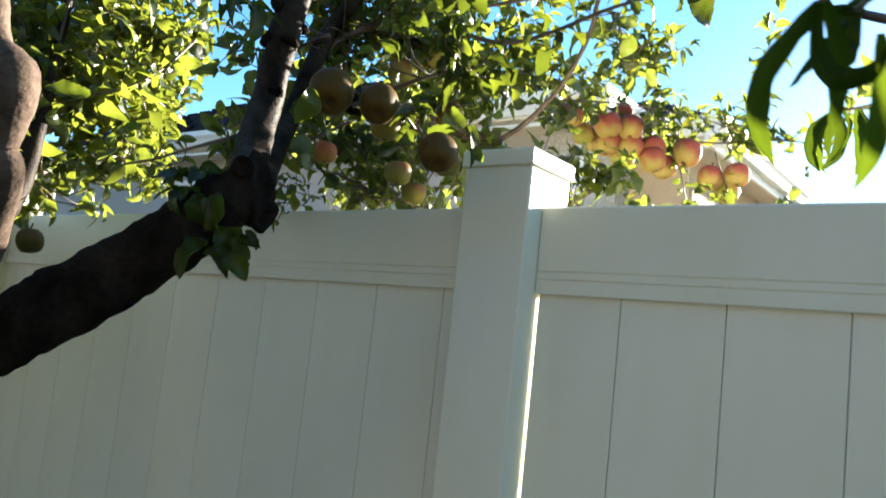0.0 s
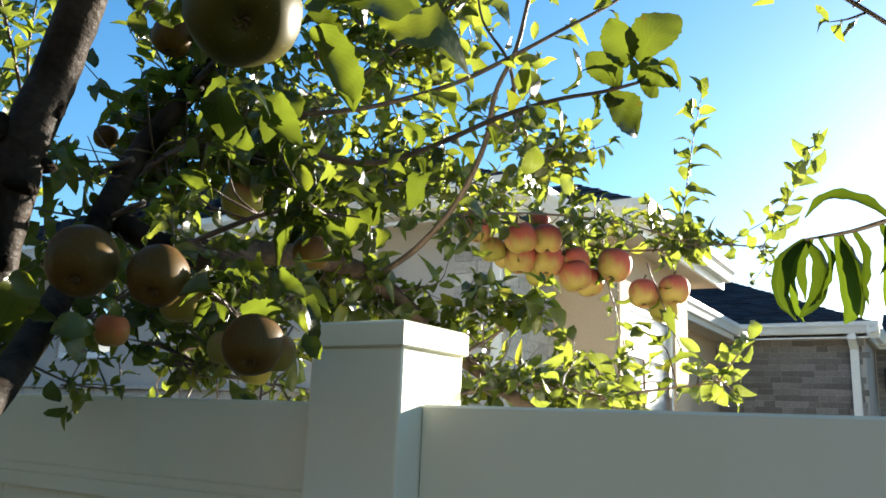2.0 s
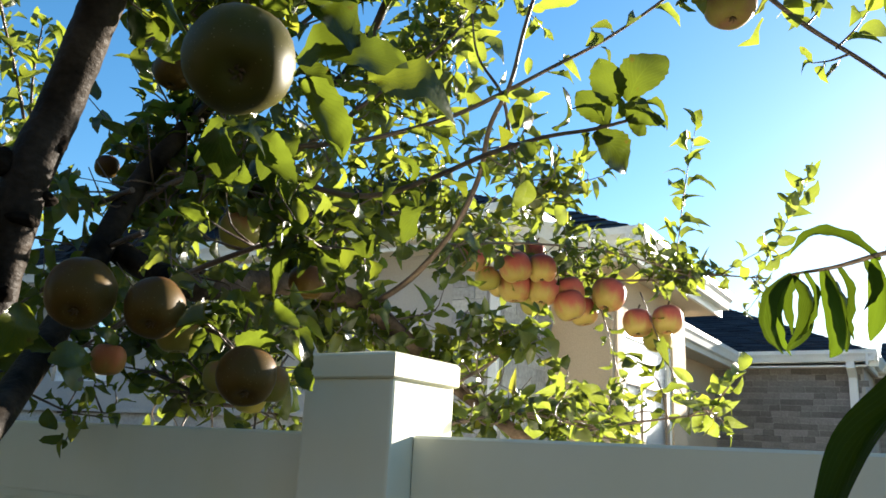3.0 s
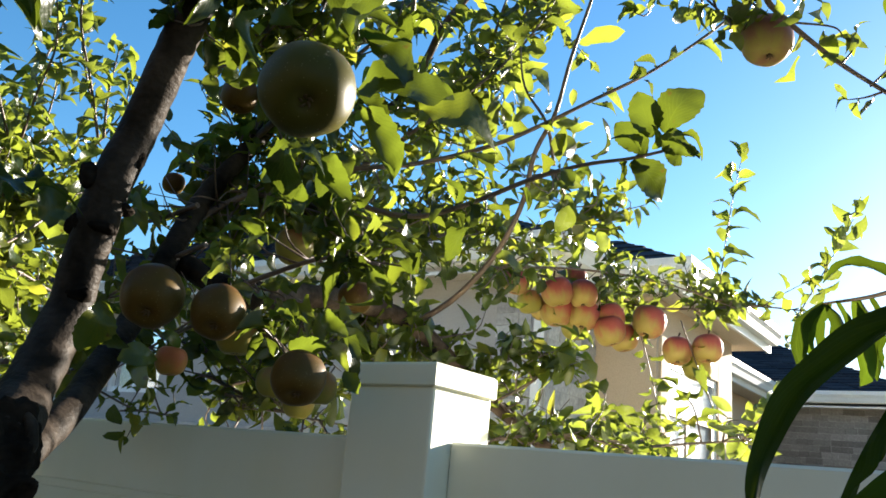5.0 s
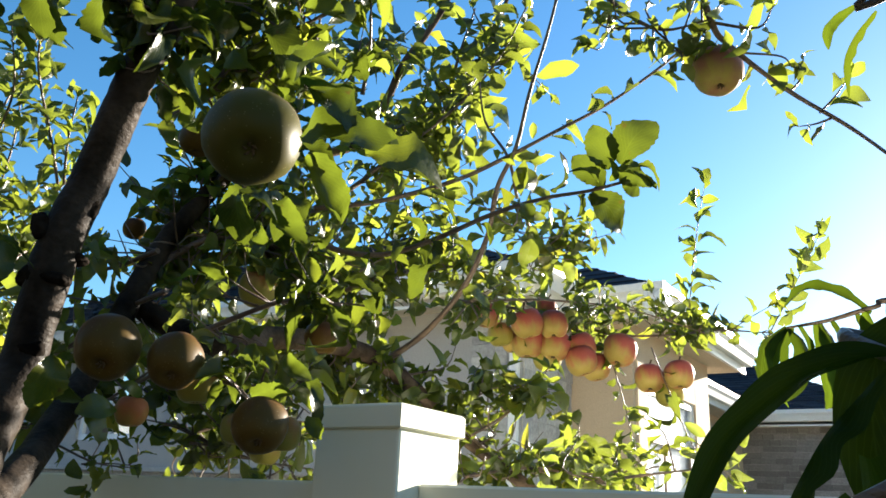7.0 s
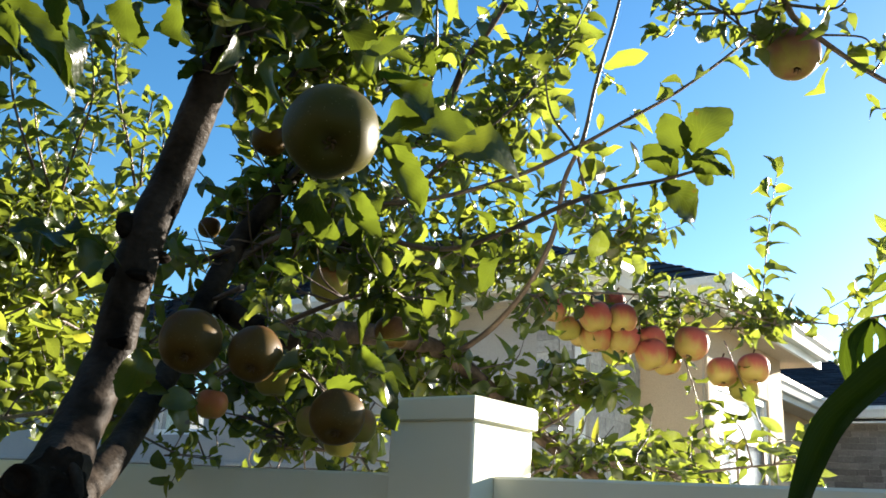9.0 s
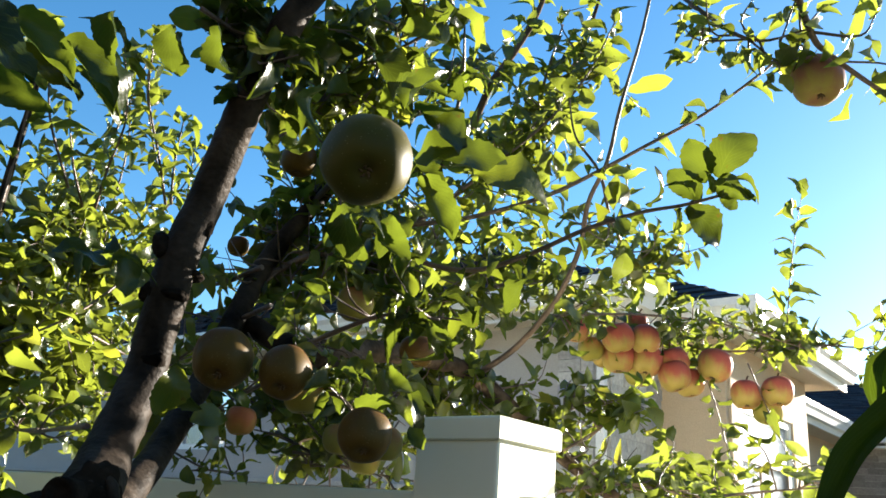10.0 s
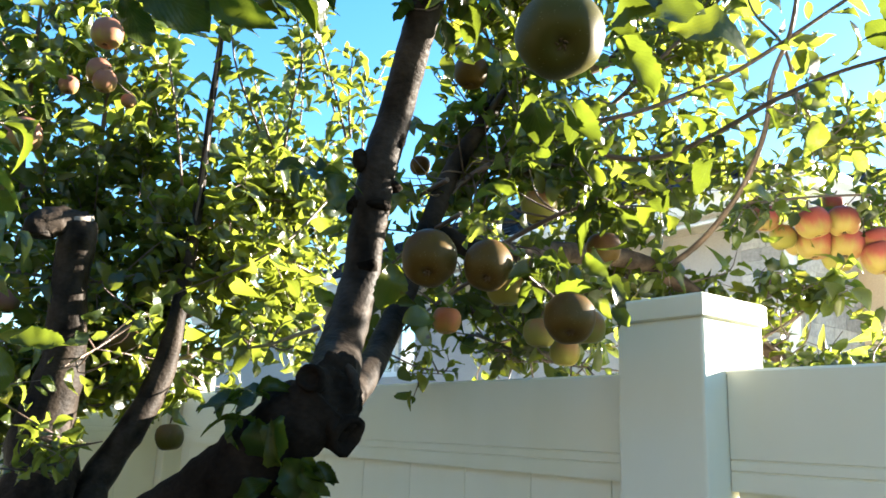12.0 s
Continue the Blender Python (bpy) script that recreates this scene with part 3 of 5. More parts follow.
def roof_slope(corners, label=""):
    """A roof plane with overlapping courses of shingles: eave left, eave right, top right, top left."""
    a, b, c, d = [Vector(p) for p in corners]
    deck = part("roof", prism(corners, 0.05), SHINGLE, house, label)
    bm = bmesh.new()
    up = (b - a).cross(d - a).normalized()
    if up.z < 0:
        up = -up
    rows = max(2, int((d - a).length / 0.16))
    rnd = random.Random(rows)
    for r in range(rows):
        u0, u1 = r / rows, min(1.0, (r + 1.25) / rows)
        l0, r0, l1, r1 = a.lerp(d, u0), b.lerp(c, u0), a.lerp(d, u1), b.lerp(c, u1)
        n = max(1, int((r0 - l0).length / 0.28))
        for k in range(n):
            s, e = k / n, (k + 1) / n - 0.012
            lift = rnd.uniform(0.014, 0.024)
            q = [l0.lerp(r0, s) + up * lift, l0.lerp(r0, e) + up * lift, l1.lerp(r1, e) + up * 0.004, l1.lerp(r1, s) + up * 0.004]
            low = [l0.lerp(r0, s) + up * 0.002, l0.lerp(r0, e) + up * 0.002]
            v = [bm.verts.new(p) for p in q + low]
            bm.faces.new(v[:4])
            bm.faces.new((v[4], v[5], v[1], v[0]))
    tagged(part("shingles", bm, SHINGLE, deck, "courses of charcoal shingles"), kind="stuff")


def gutter(p, q, out):
    """A white gutter and fascia from p to q; out: the way it faces."""
    p, q, out = Vector(p), Vector(q), Vector(out)
    along = (q - p).normalized()
    bm = bmesh.new()
    prof = [(0.0, -0.13), (0.055, -0.13), (0.075, -0.075), (0.098, -0.045), (0.10, 0.0), (0.088, 0.0), (0.085, -0.04), (0.0, -0.10)]
    rings = [[bm.verts.new(base + out * o + Vector((0, 0, h))) for o, h in prof] for base in (p, q)]
    for i in range(len(prof)):
        j = (i + 1) % len(prof)
        bm.faces.new((rings[0][i], rings[0][j], rings[1][j], rings[1][i]))
    bm.faces.new(rings[0])
    bm.faces.new(rings[1][::-1])
    lo = [min(p[i], q[i]) for i in range(3)]
    hi = [max(p[i], q[i]) for i in range(3)]
    for i in range(2):
        if abs(out[i]) > 0.5:
            lo[i], hi[i] = min(p[i], p[i] - 0.025 * out[i]) , max(p[i], p[i] - 0.025 * out[i])
    lo[2], hi[2] = p.z - 0.19, p.z - 0.005
    box(bm, lo, hi)
    bmesh.ops.recalc_face_normals(bm, faces=bm.faces)
    part("gutter", bm, WHITE_METAL, house, "white gutter and fascia")


# eaves: main block, its return, bay front, bay side, low eave, wing front
gutter((-10.3, 3.18, EAVE), (-1.42, 3.18, EAVE), (0, -1, 0))
gutter((-1.52, 3.082, EAVE - 0.001), (-1.52, 3.92, EAVE - 0.001), (1, 0, 0))
gutter((-1.52, 3.92, EAVE), (-0.965, 3.92, EAVE), (0, -1, 0))
gutter((-1.065, 3.822, EAVE - 0.001), (-1.065, 6.12, EAVE - 0.001), (1, 0, 0))
gutter((-1.82, 6.12, EAVE), (-1.82, 9.85, EAVE), (1, 0, 0))
gutter((-1.82, 9.85, EAVE - 0.001), (-0.18, 9.85, EAVE - 0.001), (0, -1, 0))
gutter((-0.28, 9.752, EAVE), (-0.28, 11.13, EAVE), (1, 0, 0))
gutter((-0.28, 11.13, EAVE - 0.001), (3.8, 11.13, EAVE - 0.001), (0, -1, 0))
for lo, hi in (((-10.3, 3.18, 3.03), (-1.54, 3.44, 3.06)), ((-1.73, 3.44, 3.03), (-1.54, 4.14, 3.06)), ((-1.54, 3.92, 3.03), (-1.085, 4.14, 3.06)), ((-1.305, 4.14, 3.03), (-1.085, 6.12, 3.06)),
               ((-2.13, 5.76, 3.03), (-1.305, 6.12, 3.06)), ((-2.13, 6.12, 3.03), (-1.84, 9.85, 3.06)), ((-2.13, 9.85, 3.03), (-0.30, 10.12, 3.06)), ((-0.38, 10.12, 3.03), (-0.30, 11.40, 3.06)), ((-0.30, 11.13, 3.03), (3.8, 11.40, 3.06))):
    part("soffit", boxed(lo, hi), SOFFIT, house, "cream soffit board")
roof_slope(((-10.3, 3.15, 3.19), (-1.49, 3.15, 3.19), (-4.69, 6.35, 4.85), (-8.0, 6.35, 4.85)), "charcoal shingle roof of the main block")
roof_slope(((-1.49, 3.15, 3.19), (-1.49, 4.6, 3.19), (-2.4, 4.9, 3.66), (-2.4, 4.06, 3.66)))
roof_slope(((-2.4, 3.89, 3.19), (-1.03, 3.89, 3.19), (-1.83, 4.69, 3.63), (-2.4, 4.69, 3.63)), "small hipped roof over the bay")
roof_slope(((-1.03, 3.89, 3.19), (-1.03, 6.12, 3.19), (-1.83, 6.12, 3.63), (-1.83, 4.69, 3.63)))
roof_slope(((-1.79, 6.12, 3.19), (-1.79, 9.82, 3.19), (-4.5, 12.5, 4.45), (-4.5, 6.12, 4.45)))
roof_slope(((-1.79, 9.82, 3.19), (-0.25, 9.82, 3.19), (-3.25, 12.82, 4.58), (-4.75, 12.82, 4.58)), "charcoal hipped roof of the wing")
roof_slope(((-0.25, 9.82, 3.19), (-0.25, 18.0, 3.19), (-3.25, 18.0, 4.58), (-3.25, 12.82, 4.58)))
roof_slope(((-0.25, 11.10, 3.19), (3.8, 11.10, 3.19), (3.0, 11.9, 3.56), (-0.25, 11.9, 3.56)))

spout = part("downspout", boxed((-0.52, 9.98, 0.1), (-0.43, 10.08, 2.93), 0.008), WHITE_METAL, house, "white downspout")
part("elbow", prism(((-0.52, 9.80, 3.08), (-0.43, 9.80, 3.08), (-0.43, 10.08, 2.93), (-0.52, 10.08, 2.93)), 0.09), WHITE_METAL, spout)

# wall lantern
lamp = thing("wall_lantern", (-0.15, 11.21, 2.55), "black iron wall lantern on stone", "lantern")
part("bracket", boxed((-0.03, 0.10, -0.1), (0.03, 0.15, 0.2), 0.008), IRON, lamp)
bm = bmesh.new()
bmesh.ops.create_cone(bm, cap_ends=True, segments=6, radius1=0.12, radius2=0.02, depth=0.13, matrix=Matrix.Translation((0, 0, 0.24)))
bmesh.ops.create_cone(bm, cap_ends=True, segments=6, radius1=0.05, radius2=0.10, depth=0.05, matrix=Matrix.Translation((0, 0, -0.08)))
bmesh.ops.create_uvsphere(bm, u_segments=8, v_segments=6, radius=0.03, matrix=Matrix.Translation((0, 0, 0.33)))
for k in range(6):
    a = math.pi * k / 3
    box(bm, (0.095 * math.cos(a) - 0.007, 0.095 * math.sin(a) - 0.007, -0.07), (0.095 * math.cos(a) + 0.007, 0.095 * math.sin(a) + 0.007, 0.19))
part("cage", bm, IRON, lamp)
bm = bmesh.new()
bmesh.ops.create_cone(bm, cap_ends=True, segments=6, radius1=0.075, radius2=0.085, depth=0.22, matrix=Matrix.Translation((0, 0, 0.06)))
part("glass", bm, GLASS, lamp)
bm = bmesh.new()
tube(bm, ((0, 0.12, 0.16), (0, 0.07, 0.28), (0, 0.0, 0.31)), (0.012, 0.012), 6)
part("arm", bm, IRON, lamp)

# ---- apple tree by the post ----
tree = thing("apple_tree", (-0.78, -0.62, 0), "old pruned apple tree with crooked dark limbs over the fence", "apple tree")
tree.matrix_basis = Matrix()
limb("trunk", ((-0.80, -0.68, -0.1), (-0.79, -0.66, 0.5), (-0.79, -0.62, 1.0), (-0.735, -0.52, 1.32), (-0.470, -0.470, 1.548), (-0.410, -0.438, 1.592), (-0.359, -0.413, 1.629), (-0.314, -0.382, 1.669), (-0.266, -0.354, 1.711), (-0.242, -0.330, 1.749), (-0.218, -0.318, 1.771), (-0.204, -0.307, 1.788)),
     (0.085, 0.075, 0.062, 0.050, 0.043, 0.041, 0.0395, 0.038, 0.0365, 0.034, 0.031, 0.027), tree, BARK_OLD_SHADED, 20, 0.16, "dark leaning trunk with cut knots", 8)
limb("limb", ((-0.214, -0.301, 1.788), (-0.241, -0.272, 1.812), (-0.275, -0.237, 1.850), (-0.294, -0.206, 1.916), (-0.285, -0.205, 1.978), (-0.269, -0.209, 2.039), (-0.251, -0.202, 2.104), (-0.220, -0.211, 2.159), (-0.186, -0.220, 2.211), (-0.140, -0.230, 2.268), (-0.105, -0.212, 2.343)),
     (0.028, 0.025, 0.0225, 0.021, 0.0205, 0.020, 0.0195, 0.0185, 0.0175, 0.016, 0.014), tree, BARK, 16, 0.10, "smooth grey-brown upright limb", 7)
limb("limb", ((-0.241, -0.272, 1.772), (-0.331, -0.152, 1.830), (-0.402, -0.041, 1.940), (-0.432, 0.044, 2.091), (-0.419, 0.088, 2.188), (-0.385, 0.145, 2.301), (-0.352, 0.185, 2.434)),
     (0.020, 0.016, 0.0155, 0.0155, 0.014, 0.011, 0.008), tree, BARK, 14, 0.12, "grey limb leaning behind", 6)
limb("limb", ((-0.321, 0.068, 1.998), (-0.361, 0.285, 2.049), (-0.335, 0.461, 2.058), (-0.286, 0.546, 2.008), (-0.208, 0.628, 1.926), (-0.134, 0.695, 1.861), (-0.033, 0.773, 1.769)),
     (0.020, 0.017, 0.016, 0.015, 0.013, 0.012, 0.009), tree, BARK_PALE_LIT, 12, 0.12, "tan limb drooping across the fence", 6)
limb("limb", ((-0.428, 0.046, 2.043), (-0.385, 0.071, 2.016), (-0.321, 0.068, 1.998)), (0.016, 0.017, 0.02), tree, BARK, 10, 0.1)
limb("branch", ((-0.324, 0.493, 2.049), (-0.240, 0.485, 2.095), (-0.151, 0.445, 2.158), (-0.089, 0.395, 2.224), (-0.056, 0.351, 2.284), (-0.017, 0.329, 2.338), (0.010, 0.310, 2.414), (0.050, 0.287, 2.510), (0.075, 0.272, 2.592)),
     (0.0062, 0.0052, 0.0047, 0.0042, 0.0036, 0.0032, 0.0028, 0.0025, 0.0022), tree, TWIG, 9, 0.08, "reddish young branch", 6)
limb("branch", ((-0.344, 0.416, 2.462), (-0.310, 0.422, 2.533), (-0.276, 0.408, 2.582), (-0.234, 0.414, 2.641), (-0.199, 0.422, 2.708), (-0.173, 0.431, 2.795)), (0.008, 0.0075, 0.007, 0.006, 0.005, 0.004), tree, BARK_PALE_LIT, 9, 0.12, "pale sunlit upright branch", 6)
limb("branch", ((-0.305, 0.541, 2.468), (-0.277, 0.565, 2.540), (-0.230, 0.568, 2.613), (-0.191, 0.584, 2.695), (-0.149, 0.581, 2.794), (-0.118, 0.562, 2.867)), (0.007, 0.006, 0.0058, 0.005, 0.004, 0.003), tree, BARK_PALE_LIT, 9, 0.12, "", 6)
limb("branch", ((-0.407, 0.335, 2.387), (-0.365, 0.395, 2.426), (-0.344, 0.416, 2.462)), (0.009, 0.0085, 0.008), tree, BARK_PALE_LIT, 9, 0.12)
limb("branch", ((-0.344, 0.416, 2.462), (-0.323, 0.484, 2.456), (-0.305, 0.541, 2.468)), (0.0075, 0.007, 0.007), tree, BARK_PALE_LIT, 9, 0.12)
limb("stub", ((-0.384, 0.494, 1.965), (-0.372, 0.454, 2.087), (-0.367, 0.437, 2.165)), (0.006, 0.006, 0.004), tree, TWIG, 7, 0.08)
bm = bmesh.new()
for at, r, flat in (((-0.210, -0.298, 1.793), 0.025, (1.0, 1.0, 1.15)), ((-0.218, -0.297, 1.771), 0.027, (1.1, 1.0, 0.9)), ((-0.226, -0.311, 1.781), 0.027, (1.1, 1.0, 0.9)), ((-0.208, -0.277, 1.787), 0.014, (0.9, 0.9, 1.5))):
    knob(bm, at, r, flat)
part("burl", bm, BARK_OLD_SHADED, tree, "knotted dark burl at the fork")


def cut_end(name, base, tip, r, label):
    """A sawn stub: a short gnarled branch, a raised rim of bark and a hollow in its end."""
    base, tip = Vector(base), Vector(tip)
    way = (tip - base).normalized()
    u = way.orthogonal().normalized()
    v = way.cross(u)
    bm = bmesh.new()
    rings = []
    for far, w in ((0.0, 1.25), (0.35, 1.12), (0.7, 1.0), (0.92, 1.04), (1.0, 0.92), (0.99, 0.74), (0.90, 0.58), (0.80, 0.40)):
        ring = []
        for k in range(18):
            a = 2 * math.pi * k / 18
            p = base.lerp(tip, far) + r * w * (math.cos(a) * u + math.sin(a) * v)
            ring.append(bm.verts.new(p + 0.16 * r * noise.noise(p * 70) * (u * math.cos(a) + v * math.sin(a) + 0.6 * way)))
        rings.append(ring)
    for p, q in zip(rings, rings[1:]):
        for k in range(18):
            bm.faces.new((p[k], p[(k + 1) % 18], q[(k + 1) % 18], q[k])).smooth = True
    bm.faces.new(rings[-1])
    return part(name, bm, BARK_OLD_SHADED, tree, label)


cut_end("cut_stub", (-0.220, -0.296, 1.767), (-0.187, -0.291, 1.751), 0.0185, "sawn-off dark stub with a hollow end")
cut_end("branch_scar", (-0.208, -0.314, 1.798), (-0.189, -0.337, 1.801), 0.0125, "ring of bark round a pruned branch")
bm = bmesh.new()
tube(bm, ((-0.198, -0.291, 1.816), (-0.190, -0.289, 1.806), (-0.190, -0.287, 1.793), (-0.196, -0.285, 1.780)), (0.003, 0.0052, 0.0055, 0.003), 8, 0.3)
part("bark_ridge", bm, BARK, tree, "sunlit ridge of callused bark")
for p, r, flat in (((-0.277, -0.227, 2.048), 0.011, (1.0, 1.0, 1.3)), ((-0.248, -0.199, 2.071), 0.009, (1.0, 1.0, 1.2)), ((-0.286, -0.214, 1.999), 0.014, (1.1, 1.1, 0.8)), ((-0.265, -0.210, 1.999), 0.011, (1.2, 1.2, 0.6)), ((-0.286, -0.203, 1.934), 0.013, (1.1, 1.1, 0.9)), ((-0.266, -0.194, 2.023), 0.010, (1.2, 1.2, 0.6))):
    bm = bmesh.new()
    knob(bm, p, r, flat)
    part("knot", bm, BARK_OLD_SHADED, tree, "dark rough knot")
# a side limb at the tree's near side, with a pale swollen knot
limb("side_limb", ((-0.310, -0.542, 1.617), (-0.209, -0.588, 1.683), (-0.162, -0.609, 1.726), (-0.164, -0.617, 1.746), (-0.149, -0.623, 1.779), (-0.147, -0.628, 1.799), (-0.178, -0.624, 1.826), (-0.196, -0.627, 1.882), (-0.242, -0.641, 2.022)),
     (0.02, 0.016, 0.013, 0.014, 0.020, 0.021, 0.012, 0.0115, 0.008), tree, BARK_PALE_LIT, 12, 0.15, "pale side limb with a swollen knot", 6)
limb("side_limb", ((-0.77, -0.64, 0.95), (-0.620, -0.740, 1.350), (-0.420, -0.740, 1.600), (-0.310, -0.542, 1.617)), (0.045, 0.034, 0.026, 0.02), tree, BARK, 12, 0.12)

crown = Crown(11, 1.5)
S, B, C = crown.shoot, crown.bough, crown.cloud
# long arching shoots
S(((-0.193, 0.072, 2.129), (-0.149, 0.087, 2.108), (-0.092, 0.102, 2.103), (-0.025, 0.104, 2.117), (0.049, 0.099, 2.137), (0.113, 0.092, 2.145), (0.164, 0.090, 2.146), (0.199, 0.093, 2.152)), 0.004, 0.045, 0.022, 0.1)
S(((-0.282, 0.197, 2.222), (-0.207, 0.263, 2.250), (-0.105, 0.304, 2.285), (-0.031, 0.331, 2.325), (0.038, 0.349, 2.363), (0.120, 0.364, 2.405), (0.220, 0.354, 2.458), (0.286, 0.336, 2.511)), 0.0042, 0.042, 0.028, 0.08)
S(((-0.265, 0.315, 2.326), (-0.197, 0.353, 2.399), (-0.133, 0.383, 2.471), (-0.082, 0.403, 2.549), (-0.039, 0.414, 2.645)), 0.0035, 0.05, 0.014)
S(((-0.341, 0.493, 2.606), (-0.311, 0.495, 2.665), (-0.271, 0.503, 2.739), (-0.240, 0.521, 2.822)), 0.004, 0.055, 0.016)
S(((-0.212, 0.474, 2.546), (-0.188, 0.462, 2.617), (-0.156, 0.454, 2.702)), 0.0035, 0.055, 0.014)
S(((-0.109, 0.043, 2.295), (-0.090, 0.023, 2.336), (-0.072, -0.010, 2.383)), 0.003, 0.05, 0.03)
S(((-0.029, 0.368, 2.269), (-0.034, 0.339, 2.327), (-0.069, 0.326, 2.389), (-0.083, 0.327, 2.473)), 0.003, 0.045, 0.02)
# boughs of the crown
B(((-0.316, 0.006, 1.983), (-0.236, 0.008, 2.009), (-0.156, 0.007, 2.025), (-0.099, 0.027, 2.020)), 0.004, 9, (0.04, 0.10), 0.045)
B(((-0.431, 0.065, 2.113), (-0.375, 0.106, 2.156), (-0.310, 0.166, 2.153), (-0.264, 0.249, 2.123)), 0.006, 26, (0.06, 0.15), 0.045)
B(((-0.453, 0.096, 2.168), (-0.391, 0.115, 2.257), (-0.344, 0.146, 2.329), (-0.280, 0.187, 2.414), (-0.214, 0.231, 2.507)), 0.006, 32, (0.06, 0.16), 0.048)
B(((-0.380, 0.274, 2.234), (-0.326, 0.344, 2.315), (-0.247, 0.404, 2.416), (-0.163, 0.443, 2.531), (-0.089, 0.462, 2.642)), 0.005, 42, (0.06, 0.16), 0.048)
B(((-0.417, 0.410, 2.139), (-0.357, 0.493, 2.202), (-0.287, 0.579, 2.244), (-0.210, 0.615, 2.250)), 0.005, 26, (0.06, 0.16), 0.048)
B(((-0.447, 0.288, 2.015), (-0.397, 0.393, 1.998), (-0.345, 0.487, 2.013), (-0.259, 0.554, 2.044)), 0.005, 26, (0.05, 0.14), 0.048)
B(((-0.421, 0.123, 1.904), (-0.349, 0.127, 1.875), (-0.291, 0.152, 1.858), (-0.256, 0.179, 1.854)), 0.003, 12, (0.05, 0.12), 0.042, -0.2)
B(((-0.215, 0.589, 1.951), (-0.162, 0.650, 1.900), (-0.084, 0.733, 1.880), (0.006, 0.781, 1.868)), 0.003, 10, (0.05, 0.13), 0.056)
B(((-0.206, 0.589, 1.990), (-0.160, 0.605, 2.018), (-0.096, 0.629, 2.027)), 0.002, 6, (0.03, 0.09), 0.055)
B(((-0.230, -0.091, 2.246), (-0.190, -0.090, 2.291), (-0.155, -0.059, 2.333), (-0.108, -0.027, 2.373)), 0.004, 18, (0.05, 0.12), 0.05)
B(((-0.208, -0.288, 2.271), (-0.184, -0.239, 2.254), (-0.166, -0.190, 2.244)), 0.003, 8, (0.04, 0.09), 0.05)
B(((-0.056, 0.440, 2.290), (-0.090, 0.649, 2.295), (-0.060, 0.767, 2.297)), 0.003, 16, (0.05, 0.13), 0.045)
# the branch of red apples beyond the fence, and its upright tips
B(((-0.297, 0.717, 2.216), (-0.226, 0.815, 2.222), (-0.139, 0.914, 2.216), (-0.059, 1.006, 2.197), (0.047, 1.050, 2.198), (0.163, 1.096, 2.213), (0.282, 1.158, 2.213)), 0.0042, 26, (0.04, 0.10), 0.048)
S(((0.056, 1.324, 2.292), (0.090, 1.291, 2.494), (0.122, 1.273, 2.637)), 0.0018, 0.066, 0.018, 0.05, -0.4, 0.8)
S(((0.234, 1.451, 2.279), (0.304, 1.521, 2.428), (0.379, 1.575, 2.589)), 0.002, 0.070, 0.018, 0.1, -0.4, 0.8)
S(((-0.078, 1.003, 2.202), (-0.036, 0.985, 2.087), (0.000, 0.959, 1.956), (0.010, 0.966, 1.890)), 0.0015, 0.04, 0.018, 0.2)
S(((0.035, 0.987, 2.159), (0.078, 0.964, 2.048), (0.124, 0.964, 1.939), (0.186, 0.956, 1.888)), 0.0017, 0.045, 0.026, 0.2)
S(((-0.028, 0.957, 1.877), (0.037, 0.970, 1.914), (0.089, 0.981, 1.906)), 0.002, 0.045, 0.02, 0.0)
# the branch high over the fence with one apple
limb("branch", ((0.286, 0.099, 2.410), (0.298, 0.132, 2.351), (0.312, 0.153, 2.331), (0.367, 0.191, 2.282), (0.428, 0.218, 2.235), (0.481, 0.168, 2.147)), (0.0045, 0.0038, 0.0032, 0.0027, 0.0022, 0.0015), tree, TWIG, 8, 0.1)
B(((0.150, 0.159, 2.463), (0.229, 0.146, 2.370), (0.299, 0.130, 2.354)), 0.003, 9, (0.04, 0.08), 0.04)
S(((0.298, 0.132, 2.351), (0.346, 0.133, 2.333), (0.364, 0.122, 2.350)), 0.002, 0.045, 0.014, 0.0)
S(((0.326, 0.156, 2.319), (0.365, 0.169, 2.313), (0.375, 0.177, 2.301)), 0.0015, 0.032, 0.014, 0.3)
S(((0.369, 0.193, 2.278), (0.382, 0.188, 2.291), (0.387, 0.176, 2.306)), 0.0015, 0.032, 0.014, 0.2)
S(((0.398, 0.214, 2.258), (0.416, 0.195, 2.267), (0.429, 0.188, 2.282)), 0.0015, 0.032, 0.014, 0.2)
S(((0.409, 0.218, 2.251), (0.392, 0.218, 2.247), (0.375, 0.216, 2.246)), 0.0015, 0.03, 0.016, 0.2)


def single(t_at, t_to, size, face=(0, 0, 1), wild=0.3, kind=None):
    """One leaf from its stalk towards its tip."""
    crown.leaf(t_at, Vector(t_to) - Vector(t_at), size, face, wild, kind)


def double(t_at, t_to, size, face=(0, 0, 1)):
    """A leaf, and a second one added sunward of it to put it in shade."""
    single(t_at, t_to, size, face, 0.12, 0)
    back = 0.045 * GROVE_SUN
    single(Vector(t_at) + back - 0.004 * Vector((0, 0, 1)), Vector(t_to) + back + Vector((0.0, 0, -0.016)), 0.9 * size, face, 0.2)


